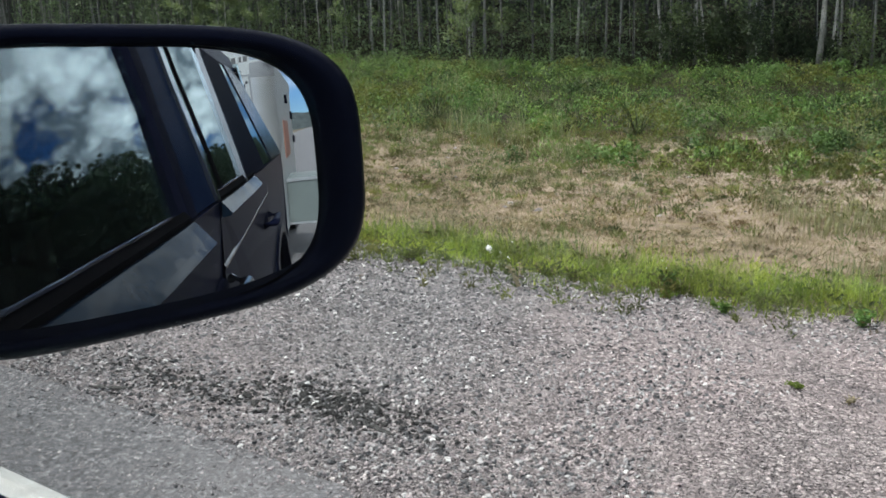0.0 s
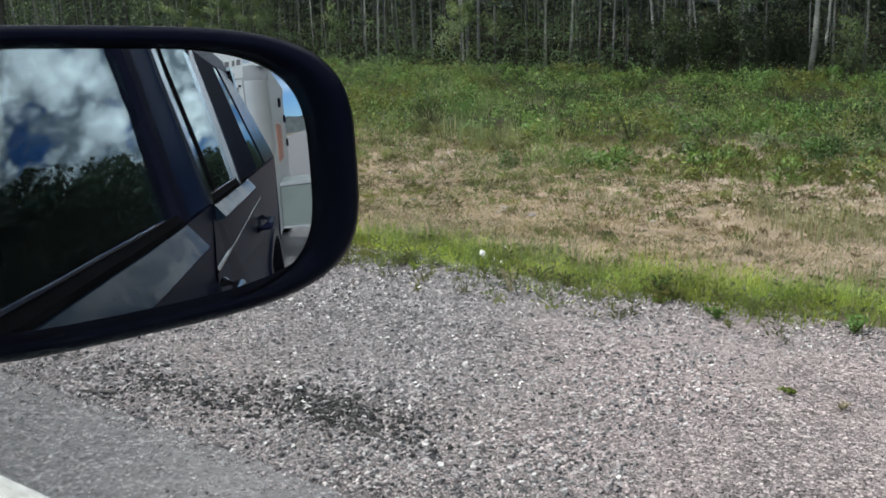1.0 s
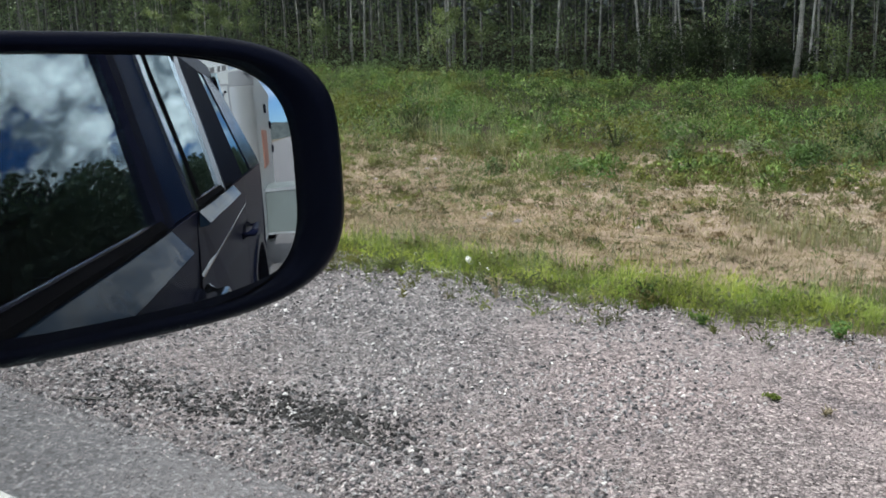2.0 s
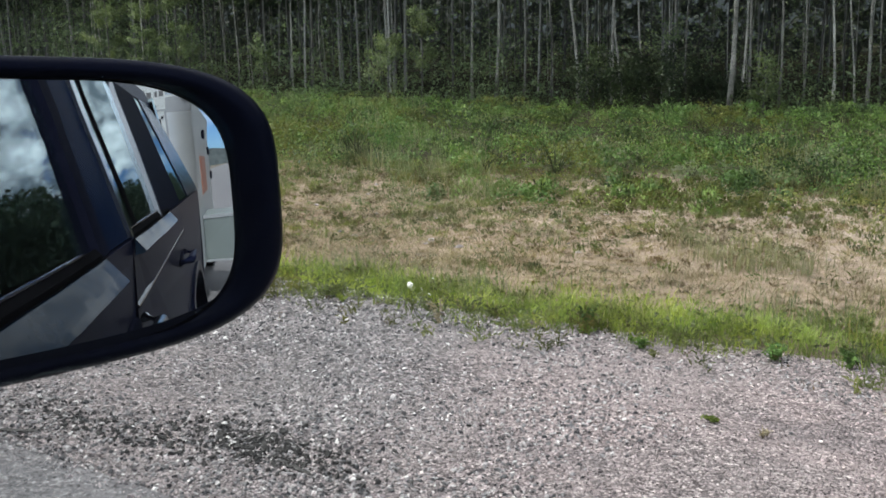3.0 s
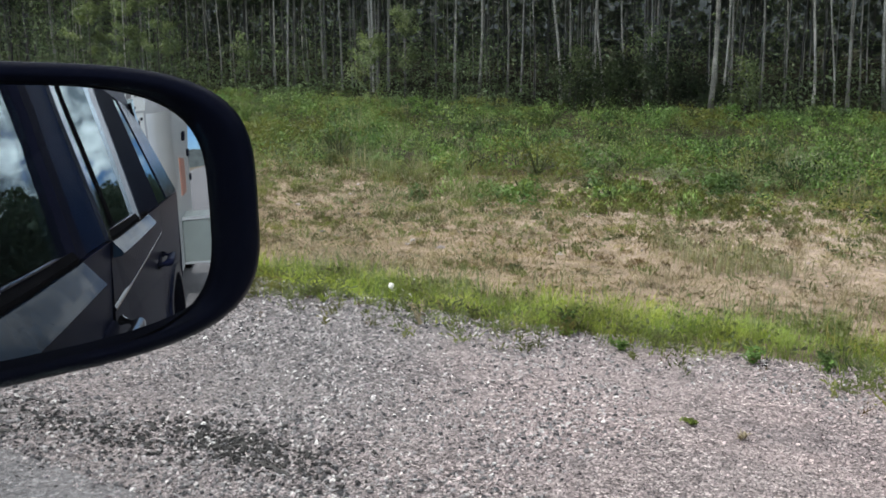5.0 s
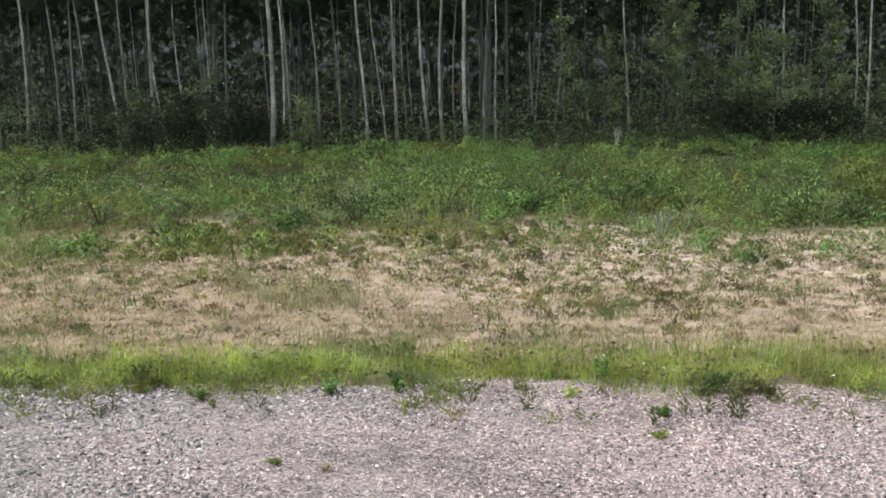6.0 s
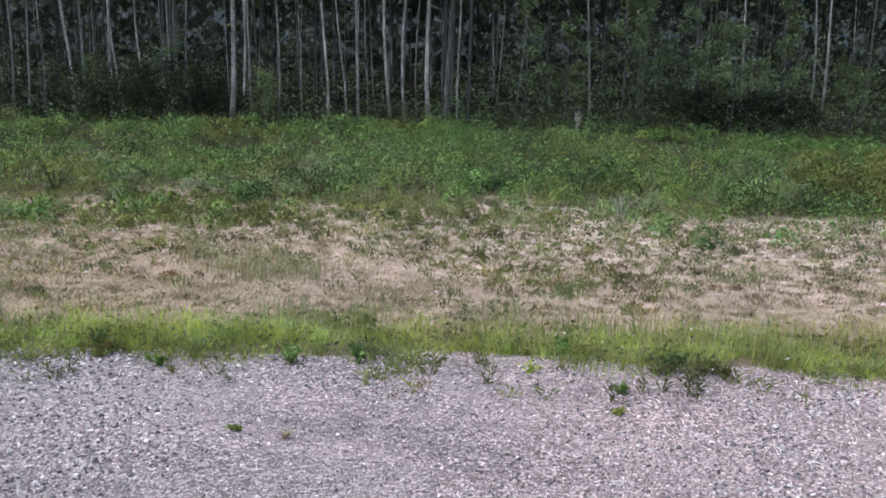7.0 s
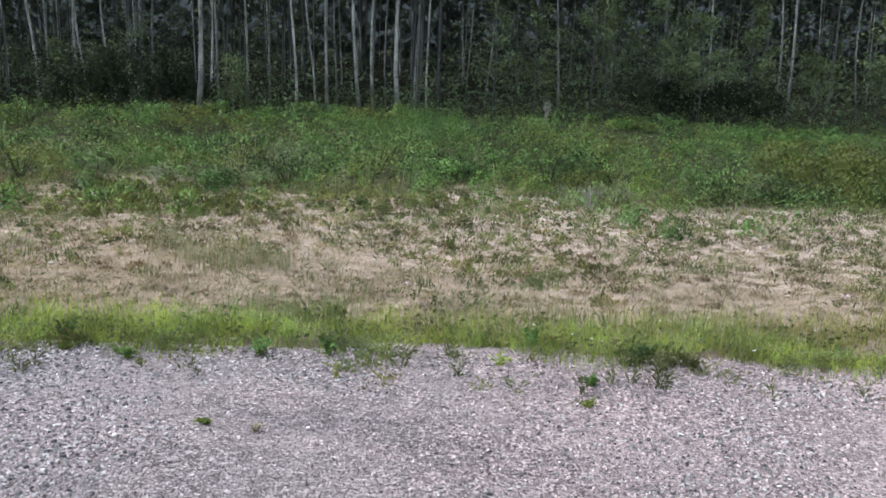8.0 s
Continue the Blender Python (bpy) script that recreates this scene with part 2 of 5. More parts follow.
def bark_mat():
    m = Mat("aspen_bark", 0.85, 0, 0.2)
    pale = m.ramp(m.noise(2.2, 6, 0.65), [(0.34, (0.13, 0.13, 0.115)), (0.66, (0.50, 0.49, 0.445))])
    scars = m.ramp(m.noise(11, 4, 0.7, squash=(0.8, 0.8, 2.6)), [(0.56, 0.0), (0.66, 1.0)])
    tone = m.ramp(m.object_random(), [(0.0, 0.5), (0.6, 0.9), (1.0, 1.35)])
    m.colour(m.mix(scars, m.mix(1.0, pale, tone, "MULTIPLY"), (0.05, 0.045, 0.04)))
    m.bump(m.noise(20, 5), 0.02, 0.5)
    return m.m


# Bark darkened to put the wood's inner shade in colour; saplings share it.
def shaded_bark_mat():
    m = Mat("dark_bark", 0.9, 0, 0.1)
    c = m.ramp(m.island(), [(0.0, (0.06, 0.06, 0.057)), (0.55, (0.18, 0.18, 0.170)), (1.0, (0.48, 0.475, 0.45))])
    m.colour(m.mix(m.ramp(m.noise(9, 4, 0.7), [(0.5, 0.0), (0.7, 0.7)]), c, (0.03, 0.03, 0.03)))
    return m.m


GRAVEL, ASPHALT, SOIL, BARK, SHADED_BARK = gravel_mat(), asphalt_mat(), ground_mat(), bark_mat(), shaded_bark_mat()


def stone_mat():
    m = Mat("stone", 0.85, 0, 0.3)
    c = m.ramp(m.island(), [(0.0, (0.075, 0.070, 0.075)), (0.2, (0.20, 0.183, 0.188)), (0.5, (0.37, 0.335, 0.343)), (0.93, (0.52, 0.472, 0.475)), (1.0, (0.70, 0.66, 0.645))])
    sep = m.n("ShaderNodeSeparateXYZ"); m.l(m.where(), sep.inputs[0])
    pale = m.n("ShaderNodeMapRange"); pale.inputs["From Min"].default_value, pale.inputs["From Max"].default_value = -2.6, 0.4
    pale.inputs["To Max"].default_value = 0.9
    m.l(sep.outputs["X"], pale.inputs["Value"])
    c = m.mix(pale.outputs[0], c, m.mix(1.0, c, (1.32, 1.13, 1.10), "MULTIPLY"))
    m.colour(m.mix(0.35, c, m.mix(1.0, c, m.ramp(m.noise(140, 3), [(0.3, 0.6), (0.7, 1.3)]), "MULTIPLY")))
    m.bump(m.noise(160, 3), 0.003, 0.5)
    return m.m


STONE = stone_mat()


def coarse_mat():
    m = Mat("coarse_stone", 0.8, 0, 0.35)
    c = m.ramp(m.island(), [(0.0, (0.035, 0.036, 0.040)), (0.30, (0.135, 0.132, 0.138)), (0.62, (0.31, 0.296, 0.302)), (0.86, (0.52, 0.492, 0.488)), (1.0, (0.78, 0.76, 0.74))])
    m.colour(m.mix(0.35, c, m.mix(1.0, c, m.ramp(m.noise(140, 3), [(0.3, 0.6), (0.7, 1.3)]), "MULTIPLY")))
    m.bump(m.noise(160, 3), 0.003, 0.5)
    return m.m


COARSE = coarse_mat()
TAR = plain("tar_lump", (0.035, 0.033, 0.032), 0.7, var=0.4, scale=60, bump=0.002)
PAINT_LINE = plain("road_paint", (0.72, 0.72, 0.70), 0.75, var=0.18, scale=14, bump=0.001)
VERGE = leaf_mat("verge_grass", (0.108, 0.156, 0.040), (0.242, 0.318, 0.084), (0.43, 0.47, 0.19), patch=1.6)
STRAW = leaf_mat("straw", (0.19, 0.152, 0.11), (0.34, 0.285, 0.205), (0.50, 0.445, 0.345), 0.75, 0.2, vary=0.4)
THATCH = leaf_mat("brown_thatch", (0.14, 0.112, 0.080), (0.255, 0.207, 0.150), (0.38, 0.32, 0.24), 0.8, 0.15, vary=0.5)
RIPE = leaf_mat("ripe_grass", (0.20, 0.19, 0.07), (0.34, 0.31, 0.12), (0.50, 0.45, 0.22), vary=0.4)
OLIVE = leaf_mat("olive_weed", (0.09, 0.108, 0.05), (0.14, 0.16, 0.075), (0.20, 0.215, 0.11), patch=1.1)
WEEDS_BY_KIND = [leaf_mat("weed_leaf_%s" % k, tuple(0.72 * q for q in c), c, tuple(1.28 * q for q in c), through=0.2, patch=0.5, vary=0.9) for k, c in
                 (("dark", (0.054, 0.092, 0.034)), ("green", (0.106, 0.190, 0.056)), ("olive", (0.156, 0.182, 0.054)), ("light", (0.156, 0.242, 0.084)))]
WEED = leaf_mat("meadow_leaf", (0.088, 0.121, 0.046), (0.125, 0.178, 0.066), (0.176, 0.237, 0.094), patch=0.5, vary=1.15)
TALL = leaf_mat("tall_grass", (0.085, 0.125, 0.06), (0.17, 0.21, 0.11), (0.38, 0.39, 0.28), patch=0.4, vary=0.4)
SHRUB = leaf_mat("shrub_leaf", (0.078, 0.132, 0.047), (0.112, 0.185, 0.063), (0.157, 0.235, 0.085), through=0.2)
# Two copies of one leaf colour: raised for the dim inside, lower where sunlit.
WOODLEAF = leaf_mat("wood_leaf", (0.176, 0.230, 0.151), (0.216, 0.284, 0.184), (0.263, 0.338, 0.216), through=0.35, vary=0.4)
EDGELEAF = leaf_mat("edge_leaf", (0.118, 0.161, 0.094), (0.158, 0.216, 0.122), (0.206, 0.274, 0.158), vary=0.6)
# Crown colour darkened, so the trees' shade and silhouette sit in the leaves.
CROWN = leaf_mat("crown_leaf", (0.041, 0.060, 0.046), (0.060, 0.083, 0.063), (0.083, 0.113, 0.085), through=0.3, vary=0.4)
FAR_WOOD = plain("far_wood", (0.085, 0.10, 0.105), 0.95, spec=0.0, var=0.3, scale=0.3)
YELLOW = leaf_mat("yellow_bush", (0.07, 0.08, 0.025), (0.125, 0.14, 0.042), (0.21, 0.225, 0.08), vary=0.5)
EMERALD = leaf_mat("emerald_leaf", (0.061, 0.116, 0.037), (0.094, 0.171, 0.055), (0.132, 0.220, 0.075), vary=0.6)
# Bush leaves with the shade of the wood's edge put into their colour.
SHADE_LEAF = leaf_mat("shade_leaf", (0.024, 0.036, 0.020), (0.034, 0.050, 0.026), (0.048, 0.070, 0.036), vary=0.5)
# Leaf colour dimmed to carry the darkness far inside the wood.
DEEP_SHADE = leaf_mat("deep_wood_leaf", (0.056, 0.066, 0.066), (0.070, 0.082, 0.082), (0.086, 0.100, 0.098), vary=0.3)
DEADWOOD = plain("dead_wood", (0.27, 0.25, 0.225), 0.9, var=0.25, scale=20)
RUST = leaf_mat("rusty_weed", (0.07, 0.05, 0.03), (0.14, 0.095, 0.06), (0.24, 0.17, 0.11), vary=0.4)
PALE = leaf_mat("pale_weed", (0.10, 0.115, 0.075), (0.18, 0.20, 0.135), (0.31, 0.33, 0.24), vary=0.5)
SEED = leaf_mat("seed_head", (0.16, 0.16, 0.10), (0.26, 0.255, 0.17), (0.44, 0.42, 0.31), vary=0.4)
SAPLEAF = leaf_mat("sapling_leaf", (0.116, 0.160, 0.079), (0.187, 0.242, 0.123), (0.275, 0.341, 0.187), vary=0.4)
PETAL = plain("petal", (0.82, 0.82, 0.78), 0.6, var=0.05)
STEM = plain("green_stem", (0.055, 0.065, 0.030), 0.8, spec=0.1, var=0.3)
STALK = plain("dry_stalk", (0.30, 0.26, 0.18), 0.8, var=0.3)

CAR_PAINT = plain("dark_blue_paint", (0.006, 0.008, 0.024), 0.30, 0.0, 0.01, 0.1, 3)
PILLAR = plain("satin_dark_blue", (0.005, 0.011, 0.032), 0.25, 0.0, 0.002, 0.1, 3)
SATIN_PAINT = plain("worn_dark_blue_paint", (0.010, 0.013, 0.030), 0.22, 0.0, 0.4, 0.1, 3)
CREASE = plain("polished_paint", (0.010, 0.013, 0.022), 0.22, 0.0, 0.35, 0.1, 3, coat=0.35)
BLACK_PLASTIC = plain("black_plastic", (0.0025, 0.0035, 0.010), 0.30, spec=0.05, var=0.15, scale=30, bump=0.0004)
GLOSS_BLACK = plain("satin_black", (0.005, 0.006, 0.014), 0.5, spec=0.003, var=0.1)
for paint, cast in ((CAR_PAINT, (0.55, 0.66, 1.0)), (PILLAR, (0.5, 0.6, 1.0)), (SATIN_PAINT, (0.5, 0.62, 1.0)), (BLACK_PLASTIC, (0.42, 0.5, 1.0))):
    next(n for n in paint.node_tree.nodes if n.type == "BSDF_PRINCIPLED").inputs["Specular Tint"].default_value = (*cast, 1)
RUBBER = plain("rubber", (0.004, 0.004, 0.005), 0.85, spec=0.005, var=0.2, scale=20)
CHROME = plain("bright_trim", (0.30, 0.33, 0.39), 0.18, 1.0, var=0.08, scale=12)
def trim_mat():
    m = Mat("glossy_trim", 0.10, 0.0, 0.06)
    m.colour(m.ramp(m.noise(40, 5, 0.7), [(0.3, (0.004, 0.009, 0.018)), (0.7, (0.010, 0.020, 0.036))]))
    m.bump(m.noise(9, 3, 0.5, squash=(0.6, 1, 1)), 0.012, 0.3)
    return m.m


TRIM = trim_mat()
DULL_TRIM = plain("dull_trim", (0.10, 0.11, 0.13), 0.35, 1.0, var=0.1, scale=12)
CABIN = plain("cabin_trim", (0.02, 0.02, 0.022), 0.9, var=0.2)
SILVER = plain("mirror_silver", (0.64, 0.68, 0.72), 0.0, 1.0, var=0.0)
PANE = glass_mat("window_glass", (0.97, 0.98, 0.985), 0.0010)
DARK_PANE = glass_mat("privacy_glass", (0.10, 0.11, 0.11))
# Near-black tint for unseen panes, added to keep daylight out of the cabin.
BLOCKING_PANE = glass_mat("shaded_glass", (0.03, 0.03, 0.03))
WHITE_SHEET = plain("white_sheet", (0.48, 0.51, 0.52), 0.5, var=0.06, scale=4)
GREY_SHEET = plain("grey_sheet", (0.17, 0.20, 0.20), 0.5, var=0.08, scale=4)
ALU = plain("aluminium", (0.52, 0.54, 0.56), 0.4, 0.6, var=0.1, scale=8)
GREY_CAP = plain("grey_cap", (0.25, 0.26, 0.28), 0.5)
AMBER = plain("red_orange_marker", (0.45, 0.20, 0.14), 0.5)
INK = plain("grey_lettering", (0.10, 0.10, 0.11), 0.6)


# ---- mesh helpers ----
def mesh_of(name, verts, faces, mat, smooth=False, normals=None):
    verts, faces = np.asarray(verts, dtype=np.float32), np.asarray(faces, dtype=np.int32)
    me = bpy.data.meshes.new(name)
    k = faces.shape[1]
    if normals is not None:                     # turn each leaf's face to the side that its plant shows
        face_n = np.cross(verts[faces[:, 1]] - verts[faces[:, 0]], verts[faces[:, 2]] - verts[faces[:, 0]])
        away = (face_n * normals[faces[:, 0]]).sum(1) < 0
        faces = faces.copy()
        faces[away] = faces[away][:, ::-1]
    me.vertices.add(len(verts)); me.loops.add(faces.size); me.polygons.add(len(faces))
    me.vertices.foreach_set("co", verts.ravel())
    me.loops.foreach_set("vertex_index", faces.ravel())
    me.polygons.foreach_set("loop_start", np.arange(len(faces), dtype=np.int32) * k)
    me.polygons.foreach_set("use_smooth", np.full(len(faces), smooth))
    me.update(calc_edges=True)
    me.materials.append(mat)
    if normals is not None:
        me.polygons.foreach_set("use_smooth", np.ones(len(faces), dtype=bool))
        me.normals_split_custom_set_from_vertices(normals / np.maximum(np.linalg.norm(normals, axis=1), 1e-6)[:, None])
    return me


def plant_normals(out, per=4, loose=0.30):
    """Normals for leaves of `per` corners that share the rounded form of their plant; out (n,3)."""
    return np.repeat(out + RNG.normal(0, loose, out.shape), per, 0)


def part(name, bm, material, parent, label="", smooth=False):
    me = bpy.data.meshes.new(name)
    bmesh.ops.recalc_face_normals(bm, faces=bm.faces)
    bm.to_mesh(me)
    bm.free()
    me.materials.append(material)
    if smooth:
        me.polygons.foreach_set("use_smooth", np.ones(len(me.polygons), dtype=bool))
    ob = new(name, me)
    ob.parent = parent
    if label:
        ob["label"] = label
    return ob


def box(bm, x0, x1, y0, y1, z0, z1, bevel=0.0):
    b = bmesh.new()
    bmesh.ops.create_cube(b, size=1)
    for v in b.verts:
        v.co = ((x0 + x1) / 2 + v.co.x * (x1 - x0), (y0 + y1) / 2 + v.co.y * (y1 - y0), (z0 + z1) / 2 + v.co.z * (z1 - z0))
    if bevel:
        bmesh.ops.bevel(b, geom=b.edges[:], offset=bevel, segments=2, affect="EDGES")
    join(bm, b)
    return bm


def join(bm, other):
    tmp = bpy.data.meshes.new("tmp")
    other.to_mesh(tmp)
    other.free()
    bm.from_mesh(tmp)
    bpy.data.meshes.remove(tmp)


def prism(bm, outline, a, b, axis="y", bevel=0.0):
    """Solid from a flat outline of (p, q) pairs, between a and b along an axis; y: (x, z) pairs, x: (y, z) pairs, z: (x, y) pairs. a and b may be functions of (p, q)."""
    t = bmesh.new()
    fa, fb = (a if callable(a) else lambda p, q: a), (b if callable(b) else lambda p, q: b)
    put = {"y": lambda p, q, r: (p, r, q), "x": lambda p, q, r: (r, p, q), "z": lambda p, q, r: (p, q, r)}[axis]
    lo = [t.verts.new(put(p, q, fa(p, q))) for p, q in outline]
    hi = [t.verts.new(put(p, q, fb(p, q))) for p, q in outline]
    t.faces.new(lo)
    t.faces.new(hi)
    for i in range(len(lo)):
        j = (i + 1) % len(lo)
        t.faces.new((lo[i], lo[j], hi[j], hi[i]))
    if bevel:
        bmesh.ops.recalc_face_normals(t, faces=t.faces)
        bmesh.ops.bevel(t, geom=t.edges[:], offset=bevel, segments=2, affect="EDGES")
    join(bm, t)
    return bm


def tube(bm, pts, radii, sides=8):
    rings = []
    for i, p in enumerate(pts):
        p = Vector(p)
        d = (Vector(pts[min(i + 1, len(pts) - 1)]) - Vector(pts[max(i - 1, 0)])).normalized()
        side = d.orthogonal().normalized()
        up = d.cross(side)
        rings.append([bm.verts.new(p + radii[i] * (math.cos(a) * side + math.sin(a) * up)) for a in (2 * math.pi * k / sides for k in range(sides))])
    for r, s in zip(rings, rings[1:]):
        for k in range(sides):
            bm.faces.new((r[k], r[(k + 1) % sides], s[(k + 1) % sides], s[k]))
    bm.faces.new(rings[0][::-1])
    bm.faces.new(rings[-1])
    return bm


RNG = np.random.default_rng(7)


def value_noise(x, y, scale, seed=0):
    """Smooth noise in -1 to 1 on arrays."""
    x, y = np.asarray(x) / scale, np.asarray(y) / scale
    tab = np.random.default_rng(100 + seed).uniform(-1, 1, (256, 256))
    xi, yi = np.floor(x).astype(int), np.floor(y).astype(int)
    u, v = x - xi, y - yi
    u, v = u * u * (3 - 2 * u), v * v * (3 - 2 * v)
    g = lambda a, b: tab[a % 256, b % 256]
    return (g(xi, yi) * (1 - u) + g(xi + 1, yi) * u) * (1 - v) + (g(xi, yi + 1) * (1 - u) + g(xi + 1, yi + 1) * u) * v


def skew(x):
    """How far the verge's lines swing out along the road near the car."""
    return np.interp(x, [-7, -3, -1, 0.2, 0.8, 2], [-0.32, -0.12, 0.05, 0.02, 0.04, 0.14])


def rise(x, y):
    """Height of the ground: a verge that falls gently from the shoulder to the wood."""
    x, y = np.asarray(x, dtype=float), np.asarray(y, dtype=float)
    z = np.interp(y, [-400, -30, -12, -6.2, -5.6, 1.6, 2.4, 3.9, 4.6, 6.0, 9.0, 14.0, 20.0, 400], [-0.8, -0.8, -0.7, -0.3, -0.10, -0.10, -0.06, -0.012, -0.02, -0.10, -0.25, -0.45, -0.62, -0.62])
    w = np.clip((y - 3.6) / 2.0, 0, 1)
    return z + w * (0.05 * value_noise(x, y, 1.7, 1) + 0.10 * value_noise(x, y, 5.0, 2)) + 0.012 * w * value_noise(x, y, 0.35, 3) + np.where((y > 2.4) & (y < 4.6), 0.014 * value_noise(x, y, 0.42, 4), 0)


def grid(name, xs, ys, height, mat, smooth=True):
    X, Y = np.meshgrid(xs, ys)
    Z = height(X, Y)
    nx, ny = len(xs), len(ys)
    idx = np.arange(nx * ny).reshape(ny, nx)
    faces = np.stack([idx[:-1, :-1], idx[:-1, 1:], idx[1:, 1:], idx[1:, :-1]], -1).reshape(-1, 4)
    return new(name, mesh_of(name, np.stack([X, Y, Z], -1).reshape(-1, 3), faces, mat, smooth))


def axis_steps(*runs):
    out = []
    for a, b, step in runs:
        out += list(np.arange(a, b - 1e-6, step))
    return np.array(out + [runs[-1][1]])


def blades(base, height, width, lean):
    """Grass blades: five corners each, bent over; base (n,3), the rest (n,)."""
    n = len(base)
    a = RNG.uniform(0, 2 * np.pi, n)
    b = a + RNG.normal(0, 0.9, n) + np.pi / 2
    across = np.stack([np.cos(a), np.sin(a), np.zeros(n)], -1) * (width / 2)[:, None]
    bend = np.stack([np.cos(b), np.sin(b), np.zeros(n)], -1) * (lean * height)[:, None]
    up = np.zeros((n, 3)); up[:, 2] = 1
    mid = base + up * (height * 0.55)[:, None] + bend * 0.3
    tip = base + up * (height * RNG.uniform(0.86, 1.0, n))[:, None] + bend
    v = np.stack([base - across, base + across, mid + across * 0.7, mid - across * 0.7, tip], 1).reshape(-1, 3)
    o = np.arange(n)[:, None] * 5
    f = np.concatenate([o + [0, 1, 2], o + [0, 2, 3], o + [3, 2, 4]], 1).reshape(-1, 3)
    return v, f


def leaves(at, size, flat=0.5, slim=0.55):
    """Pointed leaves of four corners, folded a little on the midrib; at (n,3), size (n,)."""
    n = len(at)
    d = RNG.normal(0, 1, (n, 3)); d[:, 2] *= flat
    d /= np.linalg.norm(d, axis=1)[:, None]
    s = np.cross(d, RNG.normal(0, 1, (n, 3))); s /= np.linalg.norm(s, axis=1)[:, None]
    nrm = np.cross(d, s)
    L = size[:, None]
    v = np.stack([at - d * L / 2, at + s * L * slim / 2 + nrm * L * 0.1, at + d * L / 2, at - s * L * slim / 2 + nrm * L * 0.1], 1).reshape(-1, 3)
    o = np.arange(n)[:, None] * 4
    f = np.concatenate([o + [0, 1, 2], o + [0, 2, 3]], 1).reshape(-1, 3)
    return v, f


def facing_leaves(at, out, size, slim=0.5, loose=0.55):
    """Leaves that lie roughly square to the direction out (n,3)."""
    n = len(at)
    nrm = out + RNG.normal(0, loose, (n, 3))
    nrm /= np.linalg.norm(nrm, axis=1)[:, None]
    d = np.cross(nrm, RNG.normal(0, 1, (n, 3))); d /= np.linalg.norm(d, axis=1)[:, None]
    s = np.cross(nrm, d)
    L = size[:, None]
    v = np.stack([at - d * L / 2, at + s * L * slim / 2 - nrm * L * 0.08, at + d * L / 2 - nrm * L * 0.12, at - s * L * slim / 2 - nrm * L * 0.08], 1).reshape(-1, 3)
    o = np.arange(n)[:, None] * 4
    f = np.concatenate([o + [0, 1, 2], o + [0, 2, 3]], 1).reshape(-1, 3)
    return v, f


def upright_leaves(at, out, size, slim=0.28, loose=0.40):
    """Slender leaves that rise from at (n,3) and lean towards out (n,3)."""
    n = len(at)
    d = out * [0.75, 0.75, 0.3] + [0, 0, 0.85] + RNG.normal(0, loose, (n, 3))
    d /= np.linalg.norm(d, axis=1)[:, None]
    s = np.cross(d, RNG.normal(0, 1, (n, 3))); s /= np.linalg.norm(s, axis=1)[:, None]
    nrm = np.cross(d, s)
    L = size[:, None]
    v = np.stack([at - d * L / 2, at + s * L * slim / 2 + nrm * L * 0.06, at + d * L / 2 - [0, 0, 0.1] * L, at - s * L * slim / 2 + nrm * L * 0.06], 1).reshape(-1, 3)
    o = np.arange(n)[:, None] * 4
    f = np.concatenate([o + [0, 1, 2], o + [0, 2, 3]], 1).reshape(-1, 3)
    return v, f


def stack(pieces):
    vs, fs, k = [], [], 0
    for v, f in pieces:
        vs.append(v); fs.append(f + k); k += len(v)
    return np.concatenate(vs), np.concatenate(fs)


# ---- setting: ground, road, shoulder ----
ground = grid("ground", axis_steps((-900, -120, 60), (-120, -30, 5), (-30, -9, 0.6), (-9, 6, 0.1), (6, 24, 0.6), (24, 120, 6), (120, 900, 60)),
              axis_steps((-900, -60, 70), (-60, -6, 4.5), (-6, 2, 0.5), (2, 10, 0.08), (10, 26, 0.4), (26, 70, 4), (70, 900, 83)), rise, SOIL)
tagged(ground, "sandy roadside verge with dry thatch, soil and moss", "ground", kind="structure")


def road_height(x, y):
    return np.where((y < -5.35) | (y > 1.90), -0.09, 0.0 - 0.012 * np.abs(y + 1.7) / 1.8 + 0.02) + 0.003 * value_noise(x, y, 0.3, 9)


road = grid("road", axis_steps((-600, -20, 20), (-20, -6, 0.5), (-6, 4, 0.06), (4, 40, 1.0), (40, 600, 20)), axis_steps((-5.45, -1, 0.5), (-1, 1.4, 0.2), (1.4, 1.94, 0.03)), road_height, ASPHALT)
tagged(road, "worn grey asphalt highway with a crumbling edge", "road", kind="structure")


def shoulder_height(x, y):
    edge_in = np.clip((y - 1.84 - 0.10 * value_noise(x, y, 0.5, 11) - 0.05 * value_noise(x, y, 0.13, 12)) / 0.10, -1, 1) * 0.022
    edge_out = np.clip((y - 4.02 - skew(x) - 0.10 * value_noise(x, y, 0.8, 13) - 0.05 * value_noise(x, y, 0.25, 14) - 0.06) / 0.25, 0, 1.5) * 0.05
    return -0.010 + edge_in + 0.008 * value_noise(x, y, 0.6, 15) + 0.004 * value_noise(x, y, 0.12, 16) - edge_out


shoulder = grid("pavement", axis_steps((-600, -20, 20), (-20, -7, 0.5), (-7, 4, 0.05), (4, 40, 1.0), (40, 600, 20)), axis_steps((1.70, 4.5, 0.035),), shoulder_height, GRAVEL)
tagged(shoulder, "grey gravel road shoulder with small crushed stones", "road shoulder", kind="structure")

line = grid("edge_line", axis_steps((-600, -20, 20), (-20, 10, 0.1), (10, 40, 1.0), (40, 600, 20)), np.array([1.273, 1.278, 1.328, 1.383, 1.388]),
            lambda x, y: road_height(x, y) + np.where((y < 1.276) | (y > 1.386), -0.004, 0.004), PAINT_LINE)
